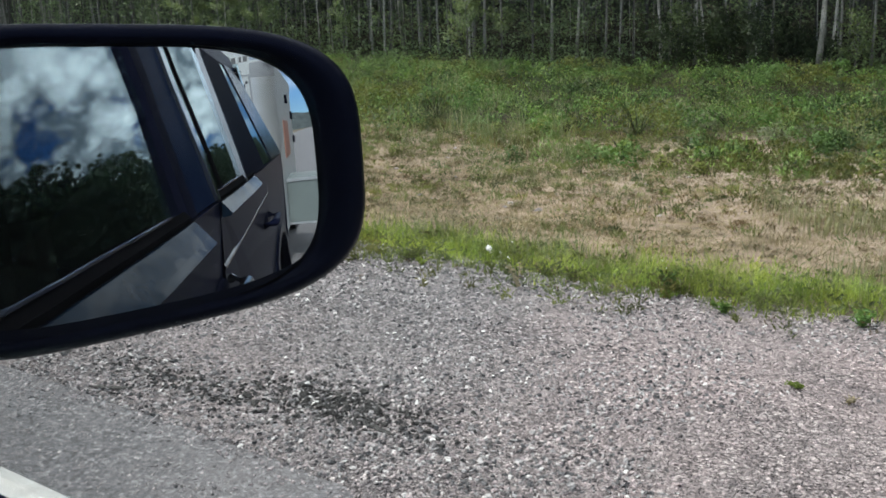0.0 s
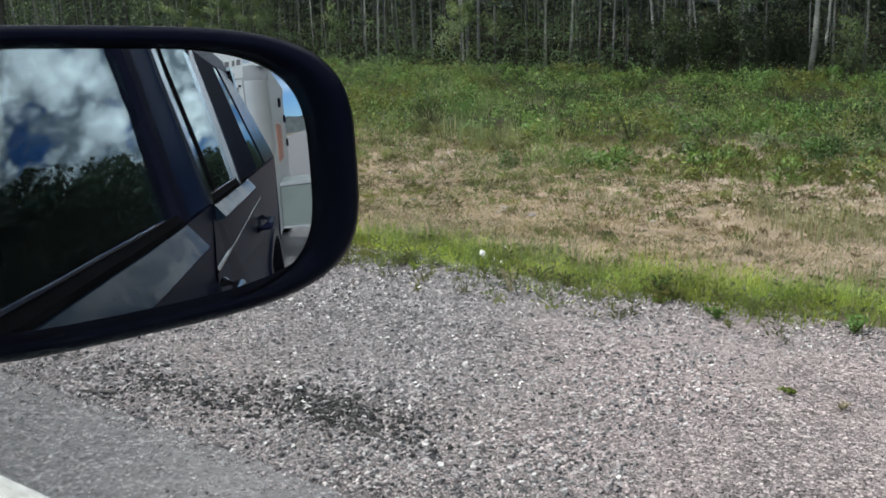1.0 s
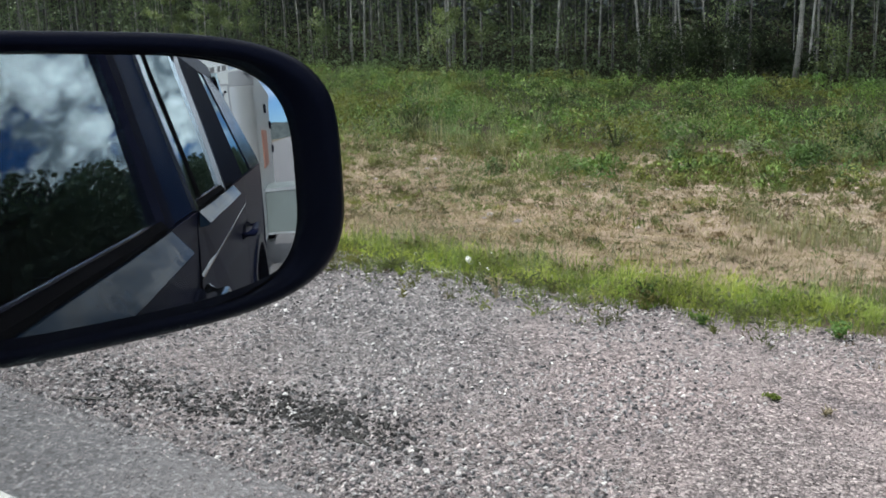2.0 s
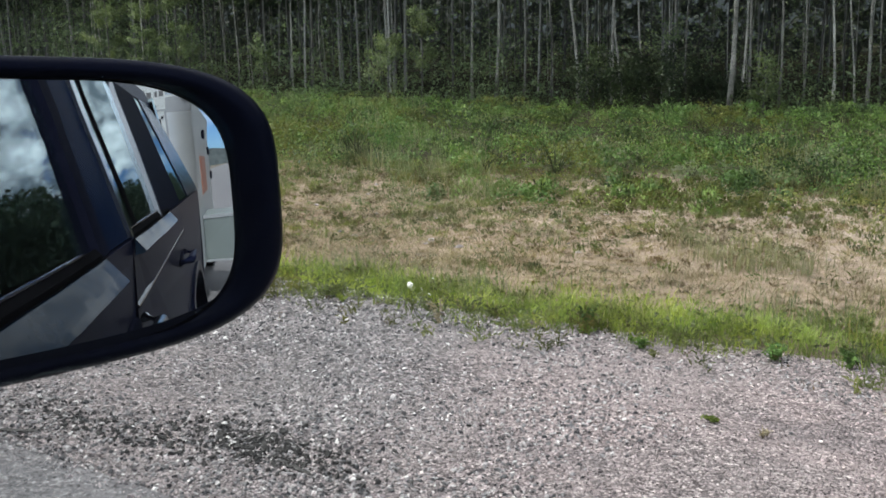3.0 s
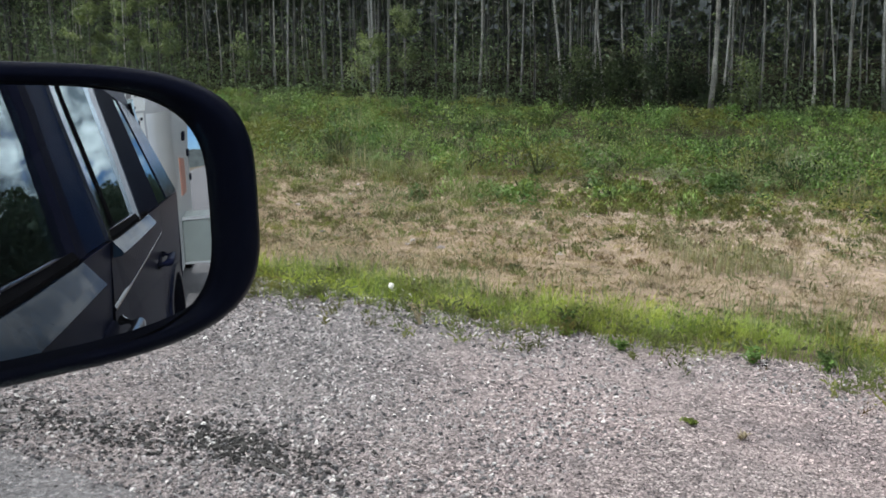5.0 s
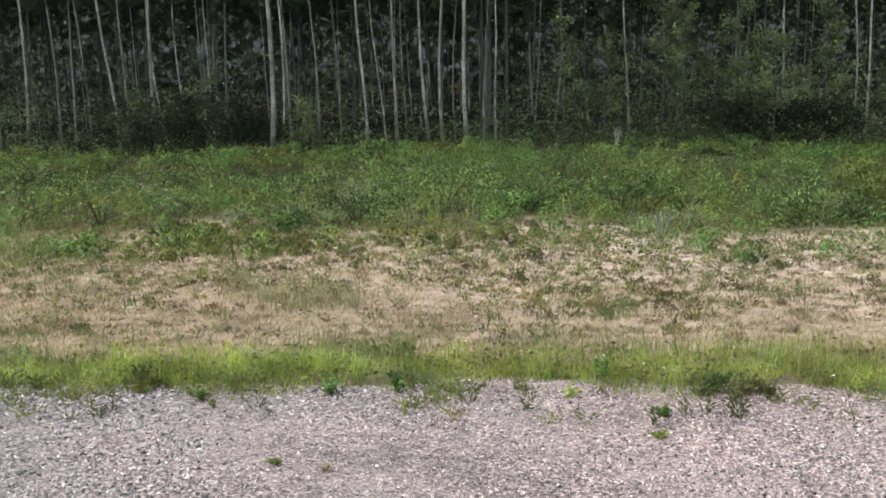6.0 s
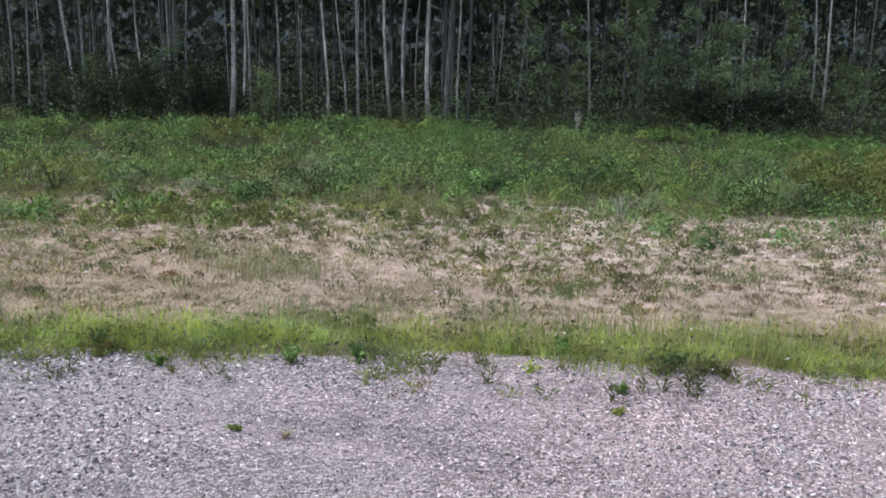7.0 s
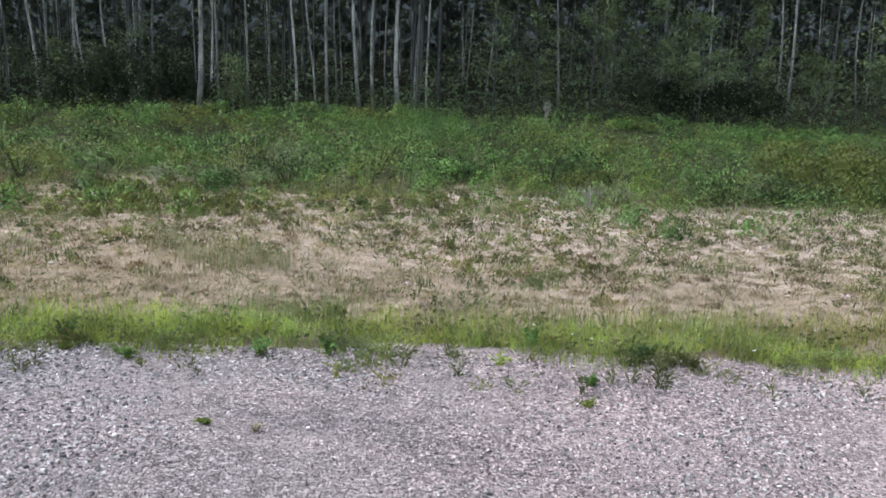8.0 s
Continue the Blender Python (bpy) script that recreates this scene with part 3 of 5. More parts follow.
tagged(line, "white painted edge line on the asphalt", "road marking", kind="structure")

# ---- loose stones on the shoulder ----
def stones(name, x0, x1, y0, y1, count, small, big, label, mat=STONE, clump=None, bare=0.72, curve=3.0, ahead=0.0, lift=0.0):
    x, y = RNG.uniform(x0, x1, count), RNG.uniform(y0, y1, count)
    keep = RNG.uniform(0, 1, count) < bare + ahead * np.interp(x / np.maximum(y, 1.0), [-1.1, -0.7, -0.2, 0.2], [0.75, 0.5, -0.6, -1.0]) + 0.45 * value_noise(x * 0.6, y, 0.42, 17) + 0.35 * value_noise(x * 0.7, y, 0.16, 18)
    keep &= (x > -1.75 * y - 0.3) & (x < 0.45 * y + 0.15)
    x, y = x[keep], y[keep]
    count = len(x)
    if clump:
        x, y = RNG.normal(clump[0], clump[2], count), RNG.normal(clump[1], clump[3], count)
    r = (small + (big - small) * RNG.uniform(0, 1, count) ** curve) * np.interp(x / np.maximum(y, 1.0), [-0.9, -0.2], [1.0, 0.84])
    iv = np.array([(1, 0.2, -0.5), (-0.1, 1, -0.5), (-1, -0.1, -0.5), (0.1, -1, -0.5), (0.6, 0.15, 0.5), (-0.05, 0.62, 0.5), (-0.62, -0.1, 0.5), (0.1, -0.6, 0.5)])
    fi = np.array([(0, 1, 5), (0, 5, 4), (1, 2, 6), (1, 6, 5), (2, 3, 7), (2, 7, 6), (3, 0, 4), (3, 4, 7), (4, 5, 6), (4, 6, 7)])
    shape = iv[None] * (RNG.uniform(0.6, 1.4, (count, 1, 3)) * [1.1, 0.95, 0.62]) + RNG.normal(0, 0.15, (count, 8, 3))
    tip = RNG.normal(0, 0.30, (count, 1, 2))
    shape[..., 2] += (shape[..., :2] * tip).sum(-1)
    a = RNG.uniform(0, 6.283, count)
    c, s = np.cos(a)[:, None], np.sin(a)[:, None]
    rot = np.stack([shape[..., 0] * c - shape[..., 1] * s, shape[..., 0] * s + shape[..., 1] * c, shape[..., 2]], -1) * r[:, None, None]
    z = np.maximum(shoulder_height(x, y), np.where(y < 1.9, road_height(x, y), -1)) + r * 0.25 + lift
    v = rot + np.stack([x, y, z], -1)[:, None]
    f = (np.arange(count) * len(iv))[:, None, None] + fi[None]
    return tagged(new(name, mesh_of(name, v.reshape(-1, 3), f.reshape(-1, 3), mat)), label, "gravel", kind="stuff")


stones("gravel_stones", -5.2, 2.1, 1.80, 4.05, 64000, 0.0030, 0.0100, "loose grey and pinkish crushed stones on the shoulder")
stones("coarse_stones", -4.8, 1.9, 1.88, 4.02, 52000, 0.0045, 0.0115, "coarser dark and pale crushed stones lying in drifts", COARSE, None, 0.40, 2.2, 0.35)
stones("asphalt_grit", -4.5, 0.5, 1.42, 1.95, 4500, 0.002, 0.008, "loose grit scattered on the asphalt edge")
stones("tar_crumbs", 0, 0, 0, 0, 950, 0.003, 0.012, "black tar crumbs scattered over the gravel", TAR, (-2.20, 2.27, 0.21, 0.080), 0.72, 2.0, 0.0, 0.003)
stones("tar_crumbs", 0, 0, 0, 0, 600, 0.003, 0.010, "black tar crumbs scattered by the asphalt edge", TAR, (-2.80, 2.12, 0.26, 0.07), 0.72, 2.0, 0.0, 0.002)


def tar_strip(x, y, length, turn, label):
    bm = bmesh.new()
    pts = [(length * (i / 6 - 0.5), 0.006 * math.sin(3.1 * i + x), 0.008 + 0.004 * math.sin(2.2 * i)) for i in range(7)]
    tube(bm, pts, [0.003, 0.008, 0.010, 0.007, 0.011, 0.008, 0.003], 6)
    for q in bm.verts:
        q.co.z *= 0.45
    ob = part("tar_strip", bm, TAR, None)
    ob.matrix_world = pose(x, y, float(max(shoulder_height(np.array(x), np.array(y)), road_height(np.array(x), np.array(y)))) + 0.002, 0, 0, turn)
    return tagged(ob, label, "tar strip")


tar_strip(-3.02, 1.96, 0.20, 25, "short black strip of tar at the asphalt edge")
tar_strip(-1.98, 2.19, 0.17, -8, "short black strip of tar lying on gravel")


# ---- verge plants ----
def on_ground(x, y):
    return np.stack([x, y, np.maximum(rise(x, y), np.where((y > 1.9) & (y < 4.4), shoulder_height(x, y), -9))], -1)


def fan(count, y0, y1, lo, hi):
    """Places spread over the wedge of verge that lies ahead of the car window."""
    y = y0 + (y1 - y0) * RNG.uniform(0, 1, count) ** 1.15
    return RNG.uniform(lo, hi, count) * y, y


def tufts(name, x, y, per, height, spread, width, lean, mat, label, category):
    n = len(x)
    h = np.repeat(height * RNG.uniform(0.5, 1.25, n), per) * RNG.uniform(0.55, 1.1, n * per)
    sp = np.repeat(spread * RNG.uniform(0.5, 1.4, n), per)
    bx, by = np.repeat(x, per) + RNG.normal(0, 1, n * per) * sp, np.repeat(y, per) + RNG.normal(0, 1, n * per) * sp
    v, f = blades(on_ground(bx, by), h, width * RNG.uniform(0.6, 1.4, n * per), lean * RNG.uniform(0.2, 1.6, n * per))
    return tagged(new(name, mesh_of(name, v, f, mat)), label, category, kind="stuff")


# green strip along the gravel
n = 44000
x = RNG.uniform(-9.5, 5.0, n)
y = 4.24 + 0.21 * RNG.normal(0, 1, n) + 0.10 * value_noise(x, 0 * x, 0.7, 21)
keep = (y > 3.95 + 0.30 * value_noise(x, y, 0.45, 22) + 0.20 * value_noise(x, y, 0.13, 25)) & (y < 4.72) & (value_noise(x, y, 0.33, 23) > -0.75)
x, y = x[keep], (y + skew(x))[keep]
h = np.interp(x, [-5, -2, -0.4, 1.0], [1.25, 1.1, 0.85, 0.72]) * (0.074 + 0.030 * value_noise(x, y, 0.6, 24) + 0.02 * value_noise(x, y, 0.2, 27)) * RNG.uniform(0.35, 1.5, len(x)) * np.interp(y, [3.9, 4.1, 4.6, 5.0], [0.55, 1, 1, 0.7])
v, f = blades(on_ground(x, y), h, RNG.uniform(0.0022, 0.0055, len(x)), RNG.uniform(0.1, 1.3, len(x)))
k = RNG.integers(0, len(x), 9000)
at = on_ground(x[k], y[k]); at[:, 2] += RNG.uniform(0.01, 0.07, len(k))
lv, lf = leaves(at, RNG.uniform(0.012, 0.035, len(k)), 0.5)
tagged(new("verge_herbs", mesh_of("verge_herbs", lv, lf, OLIVE)), "small green herbs among the verge grass", "weeds", kind="stuff")
tagged(new("verge_grass", mesh_of("verge_grass", v, f, VERGE)), "bright yellow-green grass strip edging the gravel", "grass", kind="stuff")

# taller thin stems behind the strip
n = 5200
x = RNG.uniform(-9, 4.5, n)
y = 4.50 + 0.17 * RNG.normal(0, 1, n) + skew(x)
keep = (value_noise(x, y, 0.5, 28) > -0.15) & (y > 4.15)
x, y = x[keep], y[keep]
v, f = blades(on_ground(x, y), RNG.uniform(0.07, 0.20, len(x)), RNG.uniform(0.002, 0.004, len(x)), RNG.uniform(0.05, 0.6, len(x)))
tagged(new("verge_stems", mesh_of("verge_stems", v, f, TALL)), "thin tall grass stems behind the verge strip", "grass", kind="stuff")

n = 3600
x = RNG.uniform(-0.8, 3.2, n)
y = 4.40 + 0.20 * RNG.normal(0, 1, n) + skew(x)
keep = (y > 4.1) & (RNG.uniform(0, 1, n) < np.interp(x, [-0.8, 0.5, 1.5], [0.1, 0.4, 1.0]) + 0.3 * value_noise(x, y, 0.4, 29))
x, y = x[keep], y[keep]
v, f = blades(on_ground(x, y), RNG.uniform(0.05, 0.16, len(x)), RNG.uniform(0.002, 0.005, len(x)), RNG.uniform(0.05, 0.7, len(x)))
tagged(new("ripe_grass", mesh_of("ripe_grass", v, f, RIPE)), "ripening yellow grass behind the verge strip", "grass", kind="stuff")

# dead thatch and dry grass
n = 36000
x = RNG.uniform(-11, 6.0, n); y = RNG.uniform(4.6, 9.6, n)
keep = RNG.uniform(0, 1, n) < np.interp(y, [4.6, 5.2, 6.4, 8.6], [0.5, 1.0, 0.8, 0.25])
x, y = x[keep], y[keep]
v, f = blades(on_ground(x, y), RNG.uniform(0.008, 0.045, len(x)) * (1 + 0.6 * value_noise(x, y, 0.5, 26)), RNG.uniform(0.003, 0.008, len(x)), RNG.uniform(0.5, 2.2, len(x)))
tagged(new("dry_grass", mesh_of("dry_grass", v, f, STRAW)), "dry straw-coloured dead grass on sandy ground", "grass", kind="stuff")

# olive and straw grass, thicker ahead of the car
n = 26000
x = RNG.uniform(-1.35, 0.5, n); y = RNG.uniform(4.8, 9.4, n); x = x * y
keep = RNG.uniform(0, 1, n) < np.interp(x, [-6, -3, -1, 2], [1.0, 0.7, 0.25, 0.1]) + 0.5 * value_noise(x, y, 0.8, 33) + 0.3 * value_noise(x, y, 0.25, 34)
for k, (mat, label) in enumerate(((OLIVE, "thin olive grass over the dry ditch"), (STRAW, "thin straw grass over the dry ditch"))):
    gx, gy = x[keep][k::2], y[keep][k::2]
    v, f = blades(on_ground(gx, gy), RNG.uniform(0.015, (0.065, 0.042)[k], len(gx)), RNG.uniform(0.003, 0.006, len(gx)), RNG.uniform(0.4, 2.0, len(gx)))
    tagged(new("ditch_grass", mesh_of("ditch_grass", v, f, mat)), label, "grass", kind="stuff")

# low sparse tufts on the sand
def sprigs(name, x, y, per, tall, spread, size, mat, label):
    """Small upright weeds: slender leaves set close round each root."""
    m = len(x)
    h = np.repeat(tall * RNG.uniform(0.35, 1.3, m), per)
    sp = np.repeat(spread * RNG.uniform(0.4, 1.5, m), per)
    k = RNG.uniform(0.05, 1.0, m * per)
    bx, by = np.repeat(x, per) + RNG.normal(0, 1, m * per) * sp * (0.4 + 0.8 * k), np.repeat(y, per) + RNG.normal(0, 1, m * per) * sp * (0.4 + 0.8 * k)
    at = on_ground(bx, by)
    at[:, 2] += h * k
    away = np.stack([bx - np.repeat(x, per), by - np.repeat(y, per), 0 * bx], -1) / np.maximum(sp, 0.01)[:, None]
    v, f = upright_leaves(at, np.clip(away, -1.2, 1.2), size * RNG.uniform(0.5, 1.5, m * per), 0.20)
    return tagged(new(name, mesh_of(name, v, f, mat)), label, "weeds", kind="stuff")


n = 6800
x, y = RNG.uniform(-1.25, 0.6, n), RNG.uniform(4.9, 10.4, n)
x = x * y
keep = RNG.uniform(-0.5, 1, n) < np.interp(y, [4.9, 5.6, 6.4, 7.6, 10], [-0.32, -0.22, 0.22, 0.68, 1.0]) - 0.35 * np.clip(x / y * 4, 0, 1) + 0.35 * value_noise(x, y, 0.9, 31) + 0.45 * value_noise(x, y, 0.3, 32)
x, y = x[keep], y[keep]
sprigs("low_weeds", x, y, 16, 0.075, 0.030, 0.034, OLIVE, "low olive weeds scattered over the sand")
tufts("low_tufts", x[::6] + 0.05, y[::6], 14, 0.085, 0.03, 0.006, 0.7, OLIVE, "low olive grass tufts scattered over the sand", "grass")
pick = RNG.integers(0, len(x), 1100)
sprigs("rust_weeds", x[pick] + 0.12, y[pick], 14, 0.05, 0.04, 0.028, RUST, "small reddish-brown weeds on the sand")
n = 900
x, y = RNG.uniform(-1.25, 0.6, n), RNG.uniform(5.0, 10.0, n)
tufts("dry_tufts", x * y, y, 16, 0.075, 0.05, 0.005, 1.0, STRAW, "pale dry grass tufts on the sandy slope", "grass")


# leafy meadow up to the wood
def meadow(name, count, y0, y1, per, tall, size, mat, label, thin=-0.6, seed=41, slim=0.5, fade=(7.2, 10.2)):
    x, y = fan(count, y0, y1, -1.35, 0.62)
    grow = value_noise(x, y, 1.9, seed) + 0.8 * value_noise(x, y, 0.6, seed + 3)
    keep = grow > thin + np.interp(y, fade, [1.3, 0.0])
    x, y, grow = x[keep], y[keep], grow[keep]
    m = len(x)
    h = tall * np.clip(0.62 + 0.38 * grow + 0.30 * value_noise(x, y, 0.45, seed + 2), 0.12, 1.8) * RNG.uniform(0.5, 1.25, m) * np.interp(y, [7.4, 11], [0.4, 1])
    hh = np.repeat(h, per)
    k = RNG.uniform(0.0, 1.0, m * per) ** 0.8
    base = np.repeat(on_ground(x, y), per, 0)
    wide = 0.03 + 0.20 * hh * (1.15 - 0.75 * k)
    at = base + np.stack([RNG.normal(0, 1, m * per) * wide, RNG.normal(0, 1, m * per) * wide, 0.02 + k * hh], -1)
    v, f = upright_leaves(at, (at - base) / wide[:, None] * [0.6, 0.6, 0], size * RNG.uniform(0.6, 1.7, m * per), slim * 0.6)
    return tagged(new(name, mesh_of(name, v, f, mat, True, plant_normals((at - base) / wide[:, None] * [0.6, 0.6, 0] + [0, 0, 0.6]))), label, "weeds", kind="stuff")


def clumps(name, count, y0, y1, tall, size, mat, label, seed, thin, slim=0.5, per=95, broad=(0.35, 0.75), fade=(7.6, 10.4), bushy=False):
    """Bushy weeds: leaves on the outside of many small uneven mounds."""
    x, y = fan(count, y0, y1, -1.35, 0.62)
    grow = value_noise(x, y, 1.5, seed) + 0.9 * value_noise(x, y, 0.55, seed + 1)
    keep = grow > thin + np.interp(y, fade, [1.1, 0.0])
    x, y, grow = x[keep], y[keep], grow[keep]
    m = len(x)
    h = tall * np.clip(0.62 + 0.75 * grow, 0.16, 2.0) * RNG.uniform(0.45, 1.5, m) * np.interp(y, [7.6, 11.5, 17, 21], [0.4, 1, 0.95, 0.6])
    w = np.maximum(h * RNG.uniform(*broad, m), 0.04)
    d = RNG.normal(0, 1, (m, per, 3)); d[..., 2] = np.abs(d[..., 2]) * 1.1
    d /= np.linalg.norm(d, axis=-1)[..., None]
    d *= RNG.uniform(0.72, 1.08, (m, per, 1)) + 0.16 * np.sin(5 * d[..., :1] + x[:, None, None] * 9) * np.cos(4 * d[..., 1:2] + y[:, None, None] * 7)
    at = on_ground(x, y)[:, None] + d * np.stack([w, w, h], -1)[:, None]
    at, out = at.reshape(-1, 3), (d + [0, 0, 0.25]).reshape(-1, 3)
    if bushy:
        v, f = facing_leaves(at, out, size * RNG.uniform(0.5, 1.2, len(at)), slim, 0.40)
    else:
        v, f = upright_leaves(at, out, size * RNG.uniform(0.7, 1.7, len(at)), slim * 0.62, 0.45)
    return tagged(new(name, mesh_of(name, v, f, mat, True, plant_normals(out))), label, "weeds", kind="stuff")


for k, (share, tone) in enumerate(((250, "dark green"), (280, "fresh green"), (250, "olive"), (220, "pale yellow-green"))):
    clumps("meadow_bushes", share, 7.4, 21.0, (0.60, 0.54, 0.40, 0.46)[k], 0.033, WEEDS_BY_KIND[k], "bushy %s weeds in mounds over the slope" % tone, 141 + 7 * k, -0.8, 0.5, 220, (0.55, 1.15), (7.6, 10.4), k < 3)
clumps("dead_thatch", 1550, 4.65, 8.8, 0.028, 0.026, STRAW, "matted dead grass in low pale pads", 201, -1.0, 0.2, 34, (1.0, 2.4), (0.0, 1.0))
clumps("brown_thatch", 2100, 4.65, 8.6, 0.030, 0.024, THATCH, "matted brown dead grass in low pads", 205, -0.6, 0.2, 36, (1.0, 2.6), (0.0, 1.0))
clumps("sand_cushions", 2300, 5.0, 10.2, 0.085, 0.024, OLIVE, "low olive cushions of weed on the bare sand", 181, -0.55, 0.30, 40, (0.5, 1.2), (5.0, 7.2))
clumps("rusty_cushions", 1000, 5.2, 10.0, 0.075, 0.022, RUST, "reddish-brown low weed cushions on the sand", 191, -0.3, 0.30, 40, (0.5, 1.2), (5.0, 7.6))
clumps("fresh_bushes", 700, 9.0, 21.5, 0.44, 0.034, SHRUB, "fresh green bushy weeds standing out of the meadow", 151, 0.0, 0.6, 120, (0.5, 1.0), (7.6, 10.4), True)
clumps("yellow_bushes", 130, 8.6, 21.5, 0.38, 0.036, YELLOW, "yellow-green bushy weeds in the meadow", 161, 0.1, 0.5, 130, (0.5, 1.0), (7.6, 10.4), True)
meadow("meadow_weeds", 700, 7.2, 21.0, 16, 0.15, 0.040, WEED, "dense low green weeds covering the roadside slope", -0.9, 41, 0.42)
meadow("broad_weeds", 1200, 9.0, 21.0, 24, 0.42, 0.036, SHRUB, "fresh green broad-leaved weeds among the meadow", 0.35, 51, 0.6)
meadow("pale_weeds", 1100, 8.0, 21.0, 18, 0.34, 0.040, PALE, "pale grey-green wormwood-like weeds in patches", 0.45, 55, 0.3)
def patch(s0, s1, y0, y1, count, tall, size, mat, label):
    """A close stand of one weed: mounds over an oval stretch of the slope."""
    a, r = RNG.uniform(0, 6.283, count), np.sqrt(RNG.uniform(0, 1, count)) * (1 + 0.25 * np.sin(3 * RNG.uniform(0, 6.283, count)))
    y = (y0 + y1) / 2 + (y1 - y0) / 2 * r * np.sin(a)
    x = ((s0 + s1) / 2 + (s1 - s0) / 2 * r * np.cos(a)) * y
    h = tall * RNG.uniform(0.5, 1.3, count) * np.clip(1.35 - r, 0.3, 1)
    w = h * RNG.uniform(0.6, 1.1, count)
    d = RNG.normal(0, 1, (count, 90, 3)); d[..., 2] = np.abs(d[..., 2])
    d /= np.linalg.norm(d, axis=-1)[..., None]
    d *= RNG.uniform(0.7, 1.1, (count, 90, 1))
    at = (on_ground(x, y)[:, None] + d * np.stack([w, w, h], -1)[:, None]).reshape(-1, 3)
    v, f = upright_leaves(at, d.reshape(-1, 3), size * RNG.uniform(0.7, 1.6, len(at)), 0.34, 0.45)
    return tagged(new("weed_patch", mesh_of("weed_patch", v, f, mat, True, plant_normals((d + [0, 0, 0.25]).reshape(-1, 3)))), label, "weeds", kind="stuff")


patch(-0.16, 0.02, 15.0, 20.0, 130, 0.42, 0.034, EMERALD, "lush emerald-green weed patch in the meadow")
patch(0.16, 0.34, 17.0, 20.5, 70, 0.36, 0.034, EMERALD, "lush emerald-green weed patch near the wood")
patch(-0.78, -0.66, 12.5, 16.0, 80, 0.40, 0.034, EMERALD, "lush green weed patch in the meadow")
patch(-0.26, -0.16, 10.2, 12.4, 46, 0.30, 0.034, PALE, "silvery grey-green weed patch in the meadow")
patch(-0.50, -0.36, 10.5, 13.0, 60, 0.32, 0.034, PALE, "silvery grey-green weed patch in the meadow")
patch(-0.46, -0.24, 7.3, 9.6, 90, 0.13, 0.030, YELLOW, "low olive weed patch at the meadow's foot")
patch(-0.22, 0.04, 7.9, 9.3, 44, 0.10, 0.028, OLIVE, "low olive weed patch on the sandy slope")
patch(0.27, 0.42, 9.8, 12.2, 70, 0.46, 0.038, YELLOW, "dense olive-brown weed patch on the sandy slope")
patch(-0.95, -0.82, 10.0, 13.0, 60, 0.42, 0.038, YELLOW, "dense olive weed patch in the meadow")
x, y = fan(3200, 7.6, 21.0, -1.35, 0.62)
keep = value_noise(x, y, 1.6, 61) + 0.6 * value_noise(x, y, 0.5, 62) > np.interp(x / y, [-0.6, -0.35], [0.55, 0.95])
tufts("tall_grass", x[keep], y[keep], 12, 0.27, 0.08, 0.0055, 0.45, TALL, "tall green and straw grass among the weeds", "grass")
x, y = fan(620, 8.6, 21.0, -1.35, 0.62)
keep = value_noise(x, y, 1.2, 63) > np.interp(x / y, [-0.6, -0.35], [0.0, 0.45])
tufts("seed_grass", x[keep], y[keep], 16, 0.36, 0.06, 0.006, 0.22, SEED, "tall pale seed-head grass clumps in the meadow", "grass")
clumps("shrub_fringe", 560, 18.6, 22.2, 0.38, 0.040, SHRUB, "bright green low shrubs along the edge of the wood", 171, -1.2, 0.6, 90, (0.5, 1.0), (7.6, 10.4), True)

def bush(x, y, tall, wide, count, size, mat, label, category="bush", slim=0.55):
    """One bush: bare stems and a ragged mound of leaves in several lobes."""
    root = tagged(new("roadside_bush"), label, category, "bushes on the slope")
    root.location = (x, y, float(rise(np.array(x), np.array(y))) - 0.01)
    bm = bmesh.new()
    for i in range(9):
        a, r = RNG.uniform(0, 6.283), wide * RNG.uniform(0.2, 0.8)
        tube(bm, [(0, 0, 0), (math.cos(a) * r * 0.4, math.sin(a) * r * 0.4, tall * 0.5), (math.cos(a) * r * 0.8, math.sin(a) * r * 0.8, tall * RNG.uniform(0.6, 0.85))], [0.007, 0.005, 0.002], 4)
    part("stems", bm, STEM, root)
    lobes = np.stack([RNG.normal(0, wide * 0.5, 9), RNG.normal(0, wide * 0.5, 9), RNG.uniform(0.25, 0.75, 9) * tall], -1)
    pick = RNG.integers(0, 9, count)
    d = RNG.normal(0, 1, (count, 3)); d /= np.linalg.norm(d, axis=1)[:, None]
    at = lobes[pick] + d * (wide * 0.30 * RNG.uniform(0.6, 1.15, count))[:, None] * [1, 1, 0.8 * tall / wide]
    at[:, 2] = np.maximum(at[:, 2], 0.01)
    v, f = facing_leaves(at, d + [0, 0, 0.2], size * RNG.uniform(0.6, 1.4, count), slim)
    lv = new("leaves", mesh_of("leaves", v, f, mat, True, plant_normals(d + [0, 0, 0.2]))); lv.parent = root
    return root


for bx, by, tall, wide in ((3.25, 10.7, 0.55, 0.50), (3.95, 11.0, 0.68, 0.58), (3.45, 12.1, 0.56, 0.55), (4.6, 11.4, 0.62, 0.6)):
    bush(bx, by, tall, wide, 1300, 0.045, YELLOW, "yellow-green bush at the top of the sandy slope")
for i in range(110):
    by = 9.4 + 10.4 * RNG.uniform(0, 1) ** 1.1
    bx = RNG.uniform(-1.25, 0.5) * by
    k = int(RNG.integers(0, 4))
    bush(bx, by, RNG.uniform(0.26, 0.54), RNG.uniform(0.40, 0.80), 620, 0.036, (WEEDS_BY_KIND[0], WEEDS_BY_KIND[1], YELLOW, EMERALD)[k],
         ("dark green", "fresh green", "olive", "deep emerald-green")[k] + " leafy bush standing among the meadow weeds")
